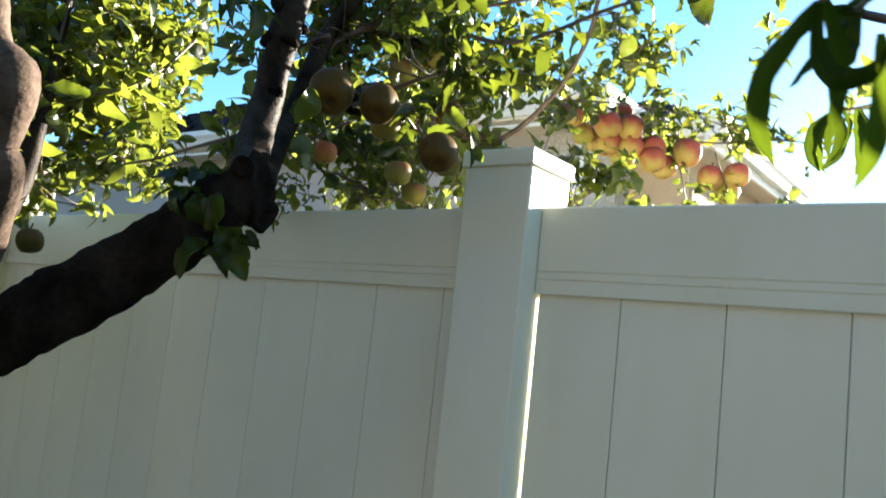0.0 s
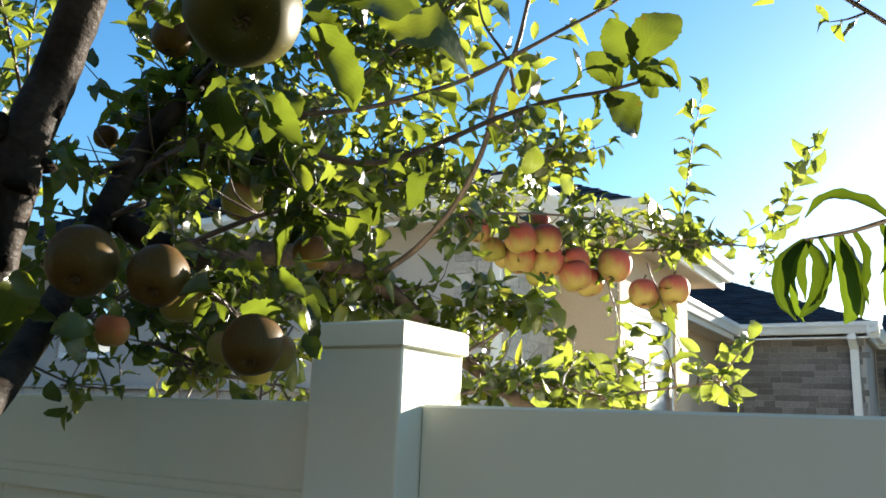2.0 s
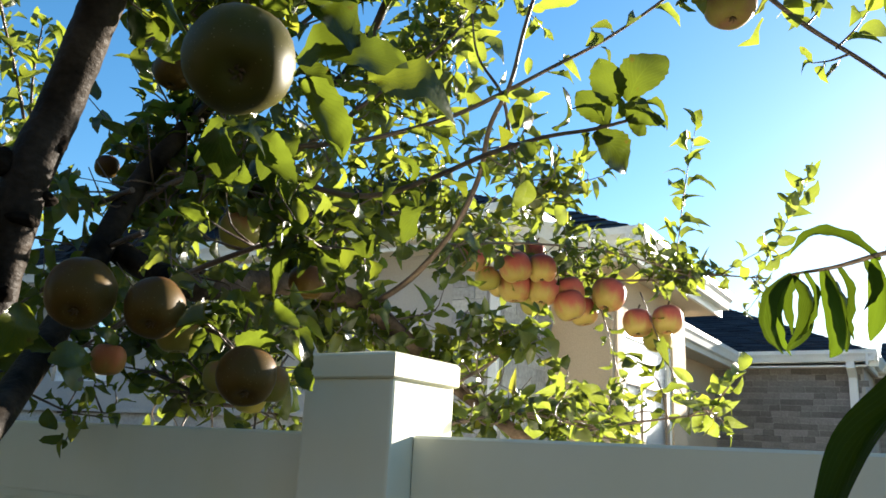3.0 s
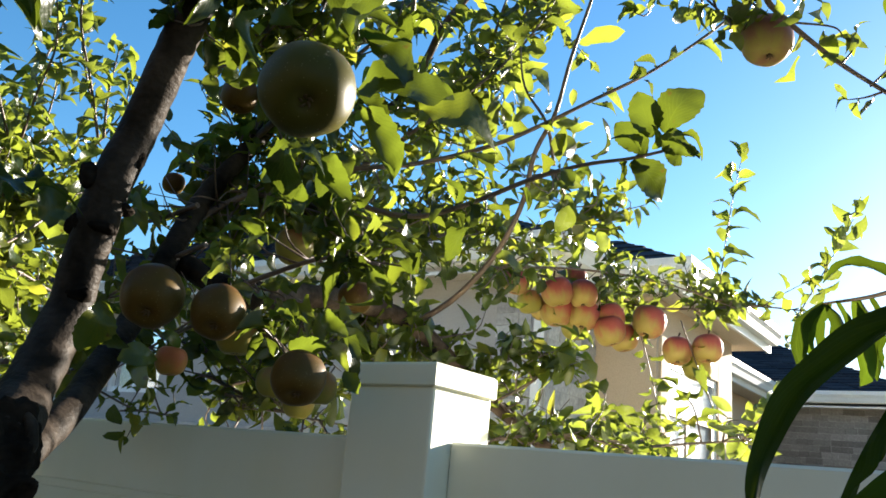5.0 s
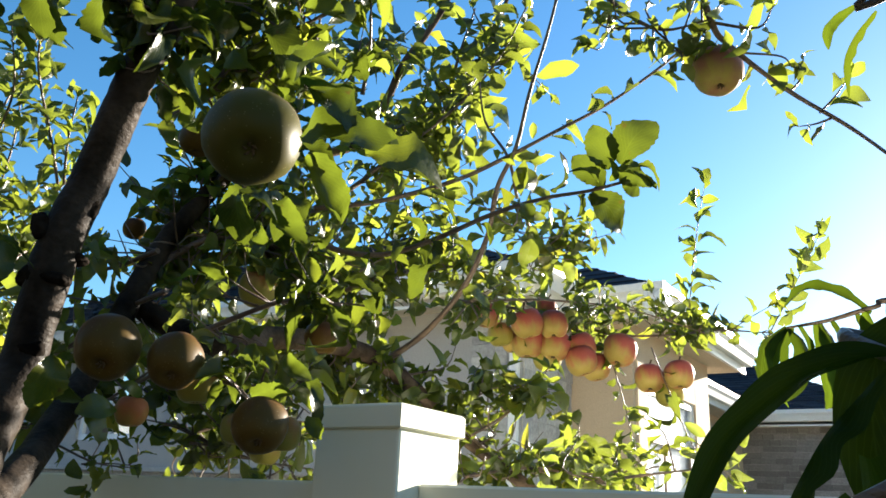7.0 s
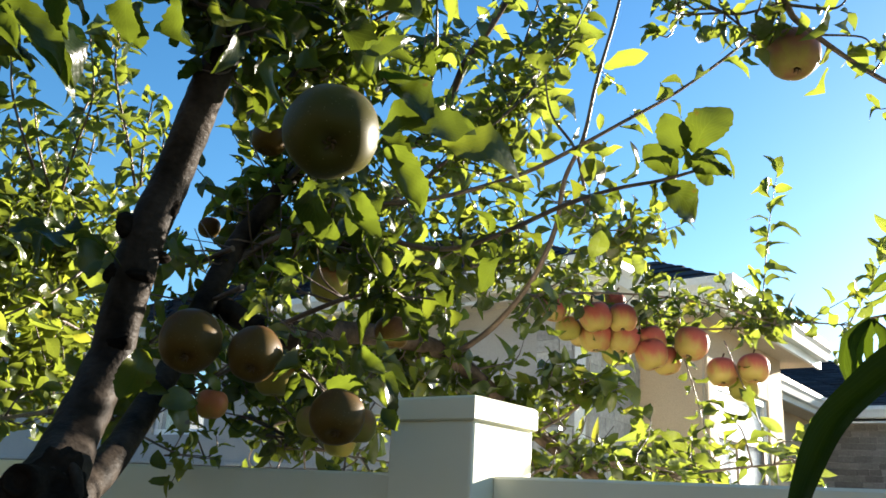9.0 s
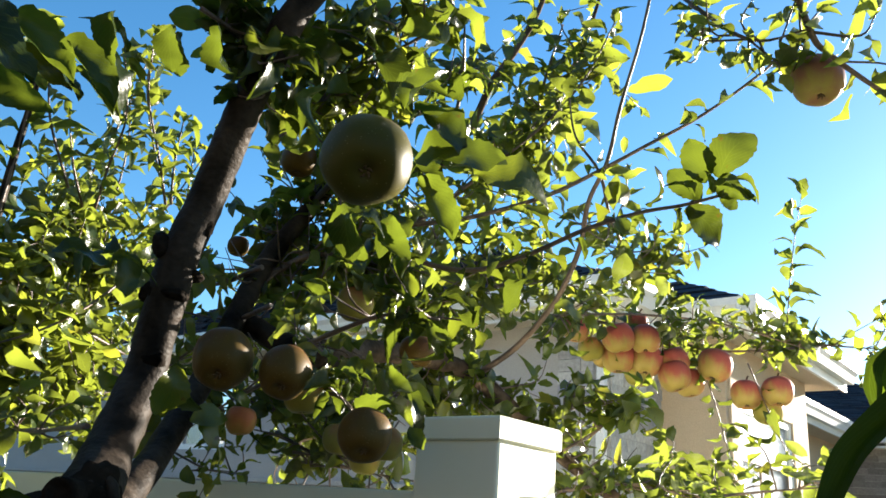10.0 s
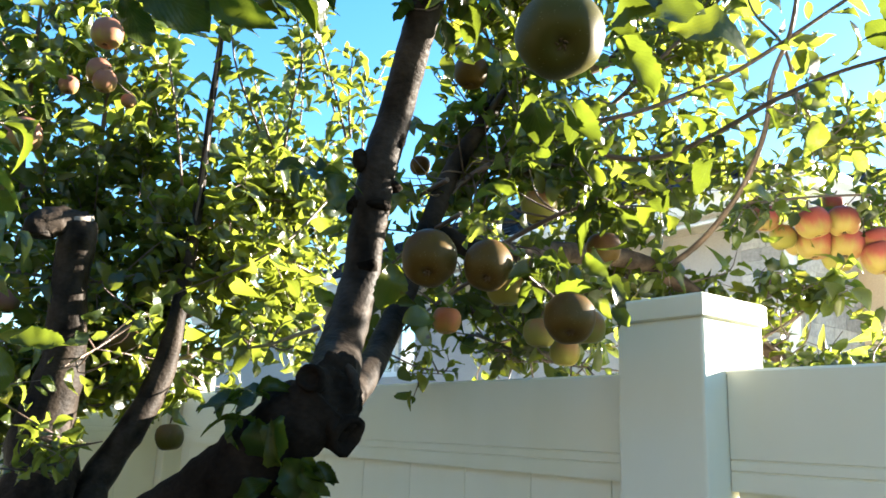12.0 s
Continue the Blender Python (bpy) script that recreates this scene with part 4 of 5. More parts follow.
# leaves that hang singly by the arching shoot's end
single((0.188, 0.086, 2.166), (0.181, 0.055, 2.211), 0.054, (0.35, -1, 0.1), 0.06, 0)
single((0.200, 0.090, 2.172), (0.238, 0.075, 2.227), 0.066, (0.15, -1, 0.3), 0.06, 3)
single((0.181, 0.094, 2.151), (0.153, 0.064, 2.186), 0.050, (0.0, -1, 0.3), 0.06, 0)
single((0.179, 0.079, 2.149), (0.158, 0.055, 2.175), 0.034, (0.5, -0.7, 0.6), 0.1, 1)
single((0.164, 0.092, 2.142), (0.207, 0.110, 2.109), 0.056, (0.2, -1, 0.4), 0.06, 3)
single((0.195, 0.085, 2.164), (0.245, 0.096, 2.152), 0.050, (-0.1, -0.7, 0.7), 0.1, 0)
single((0.214, 0.100, 2.172), (0.244, 0.119, 2.166), 0.036, (0, -0.3, 1), 0.1, 1)
single((0.199, 0.101, 2.157), (0.213, 0.110, 2.144), 0.026, (0.2, -1, 0), 0.1, 0)
single((0.329, 0.180, 2.323), (0.325, 0.196, 2.296), 0.030, (0.7, -0.6, 0.1), 0.1, 2)
single((0.327, 0.195, 2.299), (0.301, 0.219, 2.267), 0.040, (0.8, -0.5, 0.2), 0.1, 5)
# large leaves round the nearest apple
single((0.145, -0.387, 2.021), (0.179, -0.378, 2.008), 0.042, (0.3, -0.6, 0.9), 0.04, 3)
single((0.145, -0.389, 2.015), (0.171, -0.388, 2.023), 0.034, (0.4, -0.5, 0.9), 0.04, 0)
double((0.145, -0.381, 1.994), (0.192, -0.371, 2.000), 0.054, (-0.4, -0.9, 0.25))
single((0.143, -0.373, 1.987), (0.163, -0.358, 1.955), 0.043, (0.80, -0.65, -0.10), 0.04, 2)
single((0.136, -0.371, 1.994), (0.154, -0.366, 1.989), 0.028, (0.1, -0.7, 0.8), 0.1, 1)
single((0.131, -0.376, 2.034), (0.143, -0.377, 2.048), 0.036, (0.3, -0.8, 0.3), 0.1, 2)
single((0.107, -0.361, 2.053), (0.143, -0.367, 2.066), 0.040, (0, -0.7, 0.7), 0.2, 1)
single((-0.056, -0.030, 2.263), (-0.055, -0.051, 2.284), 0.035, (0.1, -1, 0.2), 0.05, 0)
single((-0.044, -0.041, 2.280), (-0.010, -0.026, 2.288), 0.038, (0, -0.7, 0.8), 0.1, 0)
single((-0.058, -0.038, 2.271), (-0.081, -0.051, 2.266), 0.026, (0, -0.9, 0.5), 0.1, 0)
single((0.053, -0.364, 2.074), (0.035, -0.369, 2.045), 0.04, (0, -0.7, 0.7))
single((0.095, -0.369, 2.079), (0.098, -0.329, 2.082), 0.05, (0, -0.7, 0.7))
single((0.017, -0.284, 2.016), (0.047, -0.271, 2.017), 0.03, (0, -0.7, 0.7))
double((-0.006, -0.259, 2.034), (-0.012, -0.250, 1.991), 0.046, (0.2, -1, 0.2))
double((-0.006, -0.232, 2.040), (-0.039, -0.256, 2.015), 0.05, (0.2, -1, 0.4))
# large leaves in the middle of the crown
single((-0.011, 0.074, 2.074), (-0.046, 0.058, 2.032), 0.052, (0.2, -1, 0.1))
single((-0.096, 0.022, 2.045), (-0.043, 0.060, 2.033), 0.058, (0, -0.8, 0.7))
single((-0.107, 0.009, 2.016), (-0.085, 0.034, 1.977), 0.055, (0.3, -1, 0))
single((-0.119, 0.001, 2.014), (-0.157, -0.034, 1.978), 0.055, (0, -0.8, 0.5))
single((-0.078, -0.060, 1.916), (-0.032, -0.060, 1.886), 0.046, (0, -0.6, 1))
single((-0.049, -0.085, 1.885), (-0.026, -0.090, 1.857), 0.034, (0.4, -0.7, 0.5))
single((-0.099, -0.057, 1.951), (-0.089, -0.045, 1.919), 0.042, (0.3, -1, 0))
single((-0.112, 0.360, 2.127), (-0.065, 0.385, 2.113), 0.05, (0, -0.8, 0.6))
single((-0.074, 0.351, 2.208), (-0.111, 0.341, 2.185), 0.05, (0, -0.8, 0.6))
single((0.014, 0.253, 2.264), (0.040, 0.275, 2.237), 0.05, (0.2, -1, 0.1))
single((0.026, 0.253, 2.276), (0.017, 0.271, 2.225), 0.052, (0.2, -1, 0.1))
single((-0.032, 0.240, 2.362), (0.011, 0.266, 2.349), 0.05, (0, -0.7, 0.7))
single((-0.083, -0.015, 2.304), (-0.111, -0.019, 2.289), 0.04, (0, -0.8, 0.5))
single((-0.070, -0.013, 2.311), (-0.033, 0.010, 2.309), 0.042, (0, -0.5, 1))
single((-0.088, -0.007, 2.294), (-0.066, -0.017, 2.299), 0.04, (0.3, -1, 0))
single((0.055, 0.208, 2.142), (0.045, 0.215, 2.107), 0.04, (0.7, -0.7, 0))
single((0.088, 0.129, 2.327), (0.147, 0.147, 2.332), 0.055, (0, -0.7, 0.7))
single((-0.225, -0.233, 1.906), (-0.197, -0.226, 1.887), 0.042, (0.2, -1, 0.2))
single((-0.275, -0.152, 1.896), (-0.239, -0.140, 1.875), 0.045, (0.1, -0.9, 0.4))
single((-0.269, -0.144, 1.868), (-0.243, -0.127, 1.853), 0.04, (0.1, -0.9, 0.4))
single((-0.397, -0.070, 1.890), (-0.399, -0.067, 1.853), 0.045, (0.2, -1, 0))
single((-0.223, -0.344, 1.705), (-0.197, -0.324, 1.694), 0.04, (0, -0.8, 0.5))
single((-0.196, -0.325, 1.721), (-0.169, -0.321, 1.718), 0.03, (0.3, -0.8, 0.4))
single((-0.201, -0.335, 1.712), (-0.182, -0.322, 1.681), 0.045, (0.3, -0.9, 0.2))
single((-0.241, -0.368, 1.775), (-0.239, -0.407, 1.783), 0.04, (0, -0.8, 0.5))
single((-0.229, -0.362, 1.786), (-0.209, -0.349, 1.796), 0.035, (0, -0.8, 0.5))
single((-0.205, -0.346, 1.729), (-0.198, -0.369, 1.743), 0.035, (0, -0.8, 0.5))
single((-0.242, -0.369, 1.770), (-0.238, -0.385, 1.741), 0.035, (0, -0.8, 0.5))
single((-0.256, -0.300, 2.014), (-0.257, -0.337, 1.998), 0.042, (0, -0.7, 0.7))
single((-0.255, -0.292, 2.003), (-0.232, -0.267, 2.022), 0.04, (0, -0.7, 0.7))
single((-0.165, -0.563, 1.807), (-0.139, -0.548, 1.788), 0.04, (0, -0.4, 1))
single((-0.177, -0.580, 1.808), (-0.163, -0.558, 1.804), 0.035, (0, -0.4, 1))
# sprays at the crown's upper edge and near the eye
double((-0.127, -0.481, 2.098), (-0.096, -0.439, 2.074), 0.060, (0, -0.6, 0.8))
double((-0.137, -0.483, 2.082), (-0.102, -0.454, 2.076), 0.050, (0.2, -0.8, 0.6))
single((-0.243, -0.332, 2.203), (-0.243, -0.358, 2.224), 0.05, (0.6, 0.4, 0.6))
single((-0.123, -0.363, 2.171), (-0.137, -0.352, 2.144), 0.04, (0.3, -1, 0))
single((-0.101, -0.344, 2.182), (-0.129, -0.309, 2.154), 0.05, (0.3, -1, 0))
single((-0.114, -0.299, 2.214), (-0.111, -0.277, 2.196), 0.04, (0, -1, 0.4))
C((-0.200, -0.228, 2.314), (0.06, 0.06, 0.04), 6, 0.045)
C((-0.129, -0.122, 2.368), (0.14, 0.1, 0.06), 8, 0.05)
single((-0.195, -0.334, 1.724), (-0.169, -0.321, 1.693), 0.034, (0.6, -0.7, 0.1), 0.1, 4)
single((-0.181, -0.329, 1.731), (-0.164, -0.315, 1.709), 0.026, (0.8, -0.5, 0.2), 0.1, 2)
single((-0.201, -0.371, 1.785), (-0.199, -0.409, 1.772), 0.034, (0.2, -0.7, 0.7), 0.1, 0)
single((-0.206, -0.377, 1.763), (-0.201, -0.414, 1.762), 0.030, (0.1, -0.6, 0.8), 0.1, 3)
double((-0.008, -0.588, 2.020), (0.038, -0.554, 1.995), 0.048, (0.1, -0.8, 0.7))
double((0.014, -0.573, 2.007), (0.057, -0.539, 1.986), 0.046, (0.1, -0.6, 0.8))
single((0.013, -0.554, 2.031), (0.030, -0.586, 1.991), 0.036, (0.3, 0.6, 0.3), 0.1, 1)
double((-0.056, -0.579, 2.019), (-0.032, -0.545, 1.993), 0.055, (0.1, -0.9, 0.5))
single((-0.063, -0.581, 2.006), (-0.067, -0.562, 1.980), 0.04, (0.5, -0.8, 0.2), 0.1, 4)
single((-0.071, -0.450, 2.118), (-0.085, -0.445, 2.083), 0.042, (0.5, -0.8, 0.2), 0.1, 2)
single((-0.063, -0.410, 2.129), (-0.077, -0.400, 2.098), 0.036, (0.3, -1, 0.1), 0.1, 0)
single((-0.239, -0.359, 1.992), (-0.206, -0.319, 1.999), 0.05, (0.1, -0.7, 0.7), 0.1, 0)
# sunlit sprays low behind the limb
B(((-0.536, -0.006, 1.884), (-0.508, 0.029, 1.897), (-0.461, 0.035, 1.927)), 0.002, 5, (0.03, 0.08), 0.05)
B(((-0.532, 0.081, 1.844), (-0.509, 0.108, 1.847), (-0.484, 0.135, 1.846)), 0.0015, 3, (0.02, 0.05), 0.032)
B(((-0.399, 0.074, 1.926), (-0.315, 0.085, 1.935), (-0.236, 0.086, 1.943)), 0.002, 10, (0.03, 0.09), 0.045)
B(((-0.169, -0.088, 1.923), (-0.136, -0.083, 1.912), (-0.111, -0.083, 1.890)), 0.0025, 3, (0.03, 0.06), 0.045)
# leaves that hang about the trunk
single((-0.224, -0.352, 1.783), (-0.238, -0.390, 1.788), 0.048, (0.1, -0.5, 0.9), 0.05, 3)
single((-0.227, -0.371, 1.777), (-0.236, -0.404, 1.780), 0.045, (0.1, -0.3, 1.0), 0.05, 0)
single((-0.228, -0.374, 1.758), (-0.234, -0.400, 1.766), 0.034, (0.1, -0.5, 0.9), 0.05, 1)
single((-0.223, -0.364, 1.765), (-0.209, -0.360, 1.724), 0.046, (0.5, -0.9, 0.1), 0.05, 3)
single((-0.204, -0.351, 1.768), (-0.200, -0.362, 1.738), 0.040, (0.3, -0.9, 0.2), 0.05, 0)
single((-0.208, -0.342, 1.733), (-0.186, -0.330, 1.698), 0.048, (0.6, -0.8, 0.2), 0.05, 0)
single((-0.200, -0.331, 1.733), (-0.182, -0.324, 1.708), 0.032, (0.9, -0.4, 0.3), 0.05, 4)
single((-0.206, -0.356, 1.715), (-0.209, -0.379, 1.698), 0.050, (0.1, -0.8, 0.6), 0.05, 3)
limb("branch", ((-0.317, -0.239, 1.863), (-0.440, -0.190, 1.866), (-0.620, -0.110, 1.872), (-0.816, -0.030, 1.885)), (0.0030, 0.0024, 0.0020, 0.0014), tree, TWIG, 7, 0.1, "thin dark side shoot")
B(((-0.600, -0.115, 1.873), (-0.720, -0.070, 1.880), (-0.816, -0.030, 1.885)), 0.0016, 5, (0.03, 0.07), 0.045)
single((-0.287, -0.264, 2.029), (-0.311, -0.271, 2.029), 0.055, (0.85, -0.30, 0.42), 0.04, 3)
single((-0.287, -0.264, 2.029), (-0.267, -0.254, 1.984), 0.048, (0.9, -0.25, 0.3), 0.04, 0)
single((-0.167, -0.270, 1.910), (-0.167, -0.270, 1.868), 0.046, (0.9, -0.25, 0.25), 0.04, 3)
single((-0.336, -0.102, 1.887), (-0.311, -0.075, 1.902), 0.045, (0.3, -0.9, 0.2), 0.05, 3)
single((-0.330, -0.095, 1.888), (-0.310, -0.069, 1.859), 0.040, (0.9, -0.25, 0.25), 0.05, 0)
single((-0.308, -0.075, 1.922), (-0.293, -0.057, 1.913), 0.034, (0.4, -0.9, 0.2), 0.05, 4)
# leaves behind the dark apples and the limb
B(((-0.347, 0.005, 2.050), (-0.449, 0.029, 2.036), (-0.554, 0.048, 2.001), (-0.644, 0.053, 1.963)), 0.004, 4, (0.05, 0.13), 0.045)
B(((-0.305, -0.011, 1.952), (-0.402, 0.016, 1.931), (-0.488, 0.027, 1.896)), 0.003, 3, (0.04, 0.09), 0.045)
B(((-0.399, 0.028, 2.115), (-0.509, 0.043, 2.104), (-0.612, 0.047, 2.122)), 0.004, 5, (0.05, 0.12), 0.045)
S(((-0.416, -0.057, 1.859), (-0.387, -0.021, 1.841), (-0.359, 0.010, 1.838)), 0.0015, 0.026, 0.008, 0.0)
B(((-0.364, 0.099, 1.875), (-0.343, 0.176, 1.873), (-0.317, 0.273, 1.868)), 0.002, 5, (0.03, 0.08), 0.038)
B(((-0.347, 0.130, 1.943), (-0.343, 0.219, 1.966), (-0.317, 0.287, 1.935)), 0.002, 6, (0.03, 0.07), 0.036)
# sunlit leaves beyond the dark apples
B(((-0.600, 0.231, 2.016), (-0.534, 0.314, 2.048), (-0.430, 0.425, 2.084)), 0.003, 10, (0.04, 0.10), 0.045)
B(((-0.495, 0.233, 1.899), (-0.433, 0.287, 1.926), (-0.360, 0.396, 1.934)), 0.003, 8, (0.04, 0.09), 0.042)
B(((-0.610, 0.308, 2.151), (-0.538, 0.375, 2.152), (-0.447, 0.485, 2.205)), 0.003, 9, (0.04, 0.11), 0.045)
# bright leaves low beyond the fence
B(((-0.176, 0.552, 1.866), (-0.125, 0.665, 1.887), (-0.061, 0.760, 1.887), (0.021, 0.844, 1.892)), 0.003, 15, (0.04, 0.10), 0.046)
B(((-0.174, 0.549, 1.931), (-0.137, 0.606, 1.973), (-0.087, 0.663, 2.031)), 0.0025, 8, (0.03, 0.08), 0.045)
B(((-0.211, 0.598, 2.178), (-0.136, 0.788, 2.224), (-0.001, 0.936, 2.232), (0.152, 1.046, 2.191)), 0.003, 14, (0.03, 0.09), 0.042)
B(((0.072, 0.424, 1.858), (0.151, 0.501, 1.876), (0.223, 0.595, 1.893)), 0.0025, 7, (0.03, 0.09), 0.045)
# unseen boughs overhead, added to dim the skylight on fruit and limbs
for x, y, z, w in ((-0.30, -0.55, 2.52, 9), (-0.05, -0.85, 2.58, 9), (0.25, -0.75, 2.60, 10), (0.15, -0.30, 2.66, 9), (-0.20, -0.15, 2.78, 8), (0.50, -0.45, 2.72, 8), (0.40, -1.05, 2.55, 9), (0.0, -1.2, 2.45, 8)):
    B(((x - 0.2, y, z - 0.05), (x, y - 0.02, z + 0.03), (x + 0.2, y + 0.05, z)), 0.006, w, (0.08, 0.22), 0.06, 0.3)
crown.build(tree, lambda p: (p - Vector((0.237, -0.305, 1.976))).length, "mass of green apple leaves on twigs")
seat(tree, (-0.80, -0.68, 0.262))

# ---- second apple tree in the corner ----
tree2 = thing("apple_tree", (-1.0, -0.55, 0), "bushy apple tree with cut stems in the fence corner", "apple tree")
tree2.matrix_basis = Matrix()
limb("trunk", ((-1.02, -0.42, -0.1), (-1.02, -0.40, 0.6), (-1.020, -0.360, 1.200), (-1.041, -0.253, 1.616), (-1.048, -0.254, 1.732), (-1.040, -0.240, 1.855), (-1.028, -0.251, 1.988), (-1.014, -0.254, 2.065), (-1.009, -0.257, 2.092)),
     (0.085, 0.078, 0.072, 0.064, 0.050, 0.036, 0.029, 0.031, 0.028), tree2, BARK, 16, 0.12, "upright stem sawn off at the top", 7)
limb("stub", ((-1.007, -0.248, 2.085), (-1.011, -0.290, 2.085), (-1.008, -0.318, 2.068), (-1.007, -0.321, 2.050)), (0.024, 0.024, 0.022, 0.017), tree2, BARK, 14, 0.55, "short crooked stub")
bm = bmesh.new()
tube(bm, ((-1.009, -0.257, 2.092), (-1.007, -0.259, 2.100)), (0.026, 0.024), 14, 0.08)
part("cut_face", bm, CUT, tree2, "pale sawn face")
limb("limb", ((-1.020, -0.360, 1.200), (-0.995, -0.207, 1.565), (-1.031, -0.161, 1.659), (-1.005, -0.118, 1.750), (-1.019, -0.071, 1.847), (-1.020, -0.053, 1.954), (-1.027, -0.038, 2.077), (-1.024, -0.032, 2.215), (-1.001, -0.042, 2.362), (-0.977, -0.049, 2.485), (-0.935, -0.075, 2.619)),
     (0.04, 0.034, 0.028, 0.025, 0.023, 0.016, 0.013, 0.0085, 0.007, 0.006, 0.004), tree2, BARK, 12, 0.12, "slanting pinkish-brown limb", 6)
crown = Crown(23, 1.5)
S, B = crown.shoot, crown.bough
S(((-1.027, -0.038, 2.077), (-1.009, -0.038, 2.268), (-0.979, -0.050, 2.461), (-0.940, -0.071, 2.610)), 0.004, 0.06, 0.022)
S(((-1.074, -0.048, 2.220), (-1.072, -0.080, 2.367), (-1.060, -0.114, 2.474), (-1.038, -0.140, 2.605)), 0.003, 0.055, 0.018)
S(((-1.270, 0.214, 2.326), (-1.254, 0.252, 2.479), (-1.228, 0.286, 2.653), (-1.166, 0.290, 2.852)), 0.004, 0.06, 0.017)
S(((-1.283, 0.345, 2.422), (-1.233, 0.322, 2.590), (-1.195, 0.271, 2.729)), 0.003, 0.055, 0.018)
S(((-1.124, 0.365, 2.482), (-1.117, 0.297, 2.606), (-1.092, 0.242, 2.710), (-1.045, 0.224, 2.789)), 0.003, 0.055, 0.018)
S(((-1.106, 0.427, 2.421), (-1.079, 0.398, 2.524), (-1.046, 0.371, 2.626)), 0.003, 0.05, 0.018)
S(((-1.200, 0.329, 2.356), (-1.137, 0.380, 2.430), (-1.014, 0.408, 2.629)), 0.003, 0.05, 0.016)
B(((-1.280, -0.235, 2.040), (-1.299, -0.279, 2.243), (-1.283, -0.293, 2.453), (-1.253, -0.308, 2.641)), 0.008, 26, (0.08, 0.21), 0.062, 0.9)
B(((-1.254, -0.141, 2.006), (-1.311, -0.125, 2.224), (-1.298, -0.135, 2.437), (-1.261, -0.138, 2.639)), 0.008, 26, (0.08, 0.21), 0.062, 0.9)
B(((-1.160, -0.001, 1.995), (-1.248, -0.018, 2.170), (-1.290, -0.038, 2.358), (-1.234, -0.057, 2.512)), 0.008, 26, (0.08, 0.21), 0.062, 0.9)
B(((-1.095, -0.005, 2.057), (-1.149, 0.073, 2.178), (-1.234, 0.196, 2.286), (-1.226, 0.258, 2.386)), 0.008, 26, (0.08, 0.21), 0.062, 0.9)
B(((-1.103, 0.009, 1.969), (-1.187, 0.163, 2.059), (-1.206, 0.298, 2.178), (-1.178, 0.408, 2.269)), 0.008, 29, (0.08, 0.2), 0.060, 0.9)
B(((-1.077, -0.029, 1.874), (-1.122, 0.100, 1.911), (-1.116, 0.214, 1.959), (-1.102, 0.338, 2.013)), 0.006, 24, (0.06, 0.16), 0.054)
B(((-1.225, -0.166, 1.867), (-1.202, -0.097, 1.961), (-1.224, -0.042, 2.065)), 0.005, 18, (0.06, 0.18), 0.054)
B(((-1.292, -0.205, 1.866), (-1.257, -0.114, 1.895), (-1.191, -0.052, 1.931)), 0.005, 16, (0.06, 0.14), 0.054)
B(((-1.273, -0.316, 1.792), (-1.362, -0.376, 2.068), (-1.400, -0.410, 2.355)), 0.008, 28, (0.08, 0.2), 0.060, 0.9)
B(((-1.236, -0.338, 1.810), (-1.202, -0.276, 1.757), (-1.167, -0.232, 1.700)), 0.004, 12, (0.05, 0.13), 0.052)
B(((-1.188, -0.171, 1.802), (-1.170, -0.123, 1.784), (-1.116, -0.097, 1.805)), 0.003, 6, (0.05, 0.11), 0.054)
B(((-0.858, -0.314, 1.728), (-0.826, -0.285, 1.721), (-0.738, -0.280, 1.730)), 0.003, 2, (0.05, 0.1), 0.042)
B(((-0.868, -0.351, 1.696), (-0.853, -0.308, 1.681), (-0.842, -0.280, 1.673)), 0.003, 3, (0.05, 0.1), 0.045)
S(((-1.019, -0.031, 1.841), (-0.966, -0.034, 1.820), (-0.887, 0.010, 1.812)), 0.002, 0.045, 0.02, 0.2)
S(((-0.900, 0.218, 2.358), (-0.878, 0.164, 2.439), (-0.844, 0.092, 2.527), (-0.793, 0.045, 2.617)), 0.0032, 0.05, 0.011, 0.05, 0.1, 0.45)
S(((-1.000, 0.133, 2.330), (-0.950, 0.111, 2.406), (-0.891, 0.087, 2.488), (-0.850, 0.031, 2.578)), 0.0032, 0.05, 0.011, 0.05, 0.1, 0.45)
S(((-1.060, 0.146, 2.344), (-1.020, 0.081, 2.406), (-0.990, 0.032, 2.484)), 0.0032, 0.05, 0.011, 0.05, 0.1, 0.45)
S(((-0.927, 0.250, 2.374), (-0.909, 0.226, 2.448), (-0.879, 0.205, 2.532)), 0.0032, 0.05, 0.011, 0.05, 0.1, 0.45)
S(((-0.962, 0.049, 2.336), (-0.939, -0.026, 2.432), (-0.905, -0.069, 2.501)), 0.0032, 0.05, 0.011, 0.05, 0.1, 0.45)
B(((-1.000, 0.058, 2.214), (-0.999, 0.146, 2.219), (-0.981, 0.237, 2.257)), 0.005, 16, (0.06, 0.15), 0.054)
B(((-0.946, 0.041, 2.060), (-0.978, 0.150, 2.087), (-1.006, 0.271, 2.071)), 0.005, 16, (0.06, 0.15), 0.054)
B(((-0.983, -0.139, 1.938), (-0.970, -0.206, 1.881), (-0.912, -0.285, 1.835)), 0.004, 5, (0.05, 0.13), 0.048)
B(((-1.085, -0.320, 2.001), (-1.093, -0.203, 2.001), (-1.084, -0.083, 2.041)), 0.004, 5, (0.05, 0.13), 0.048)
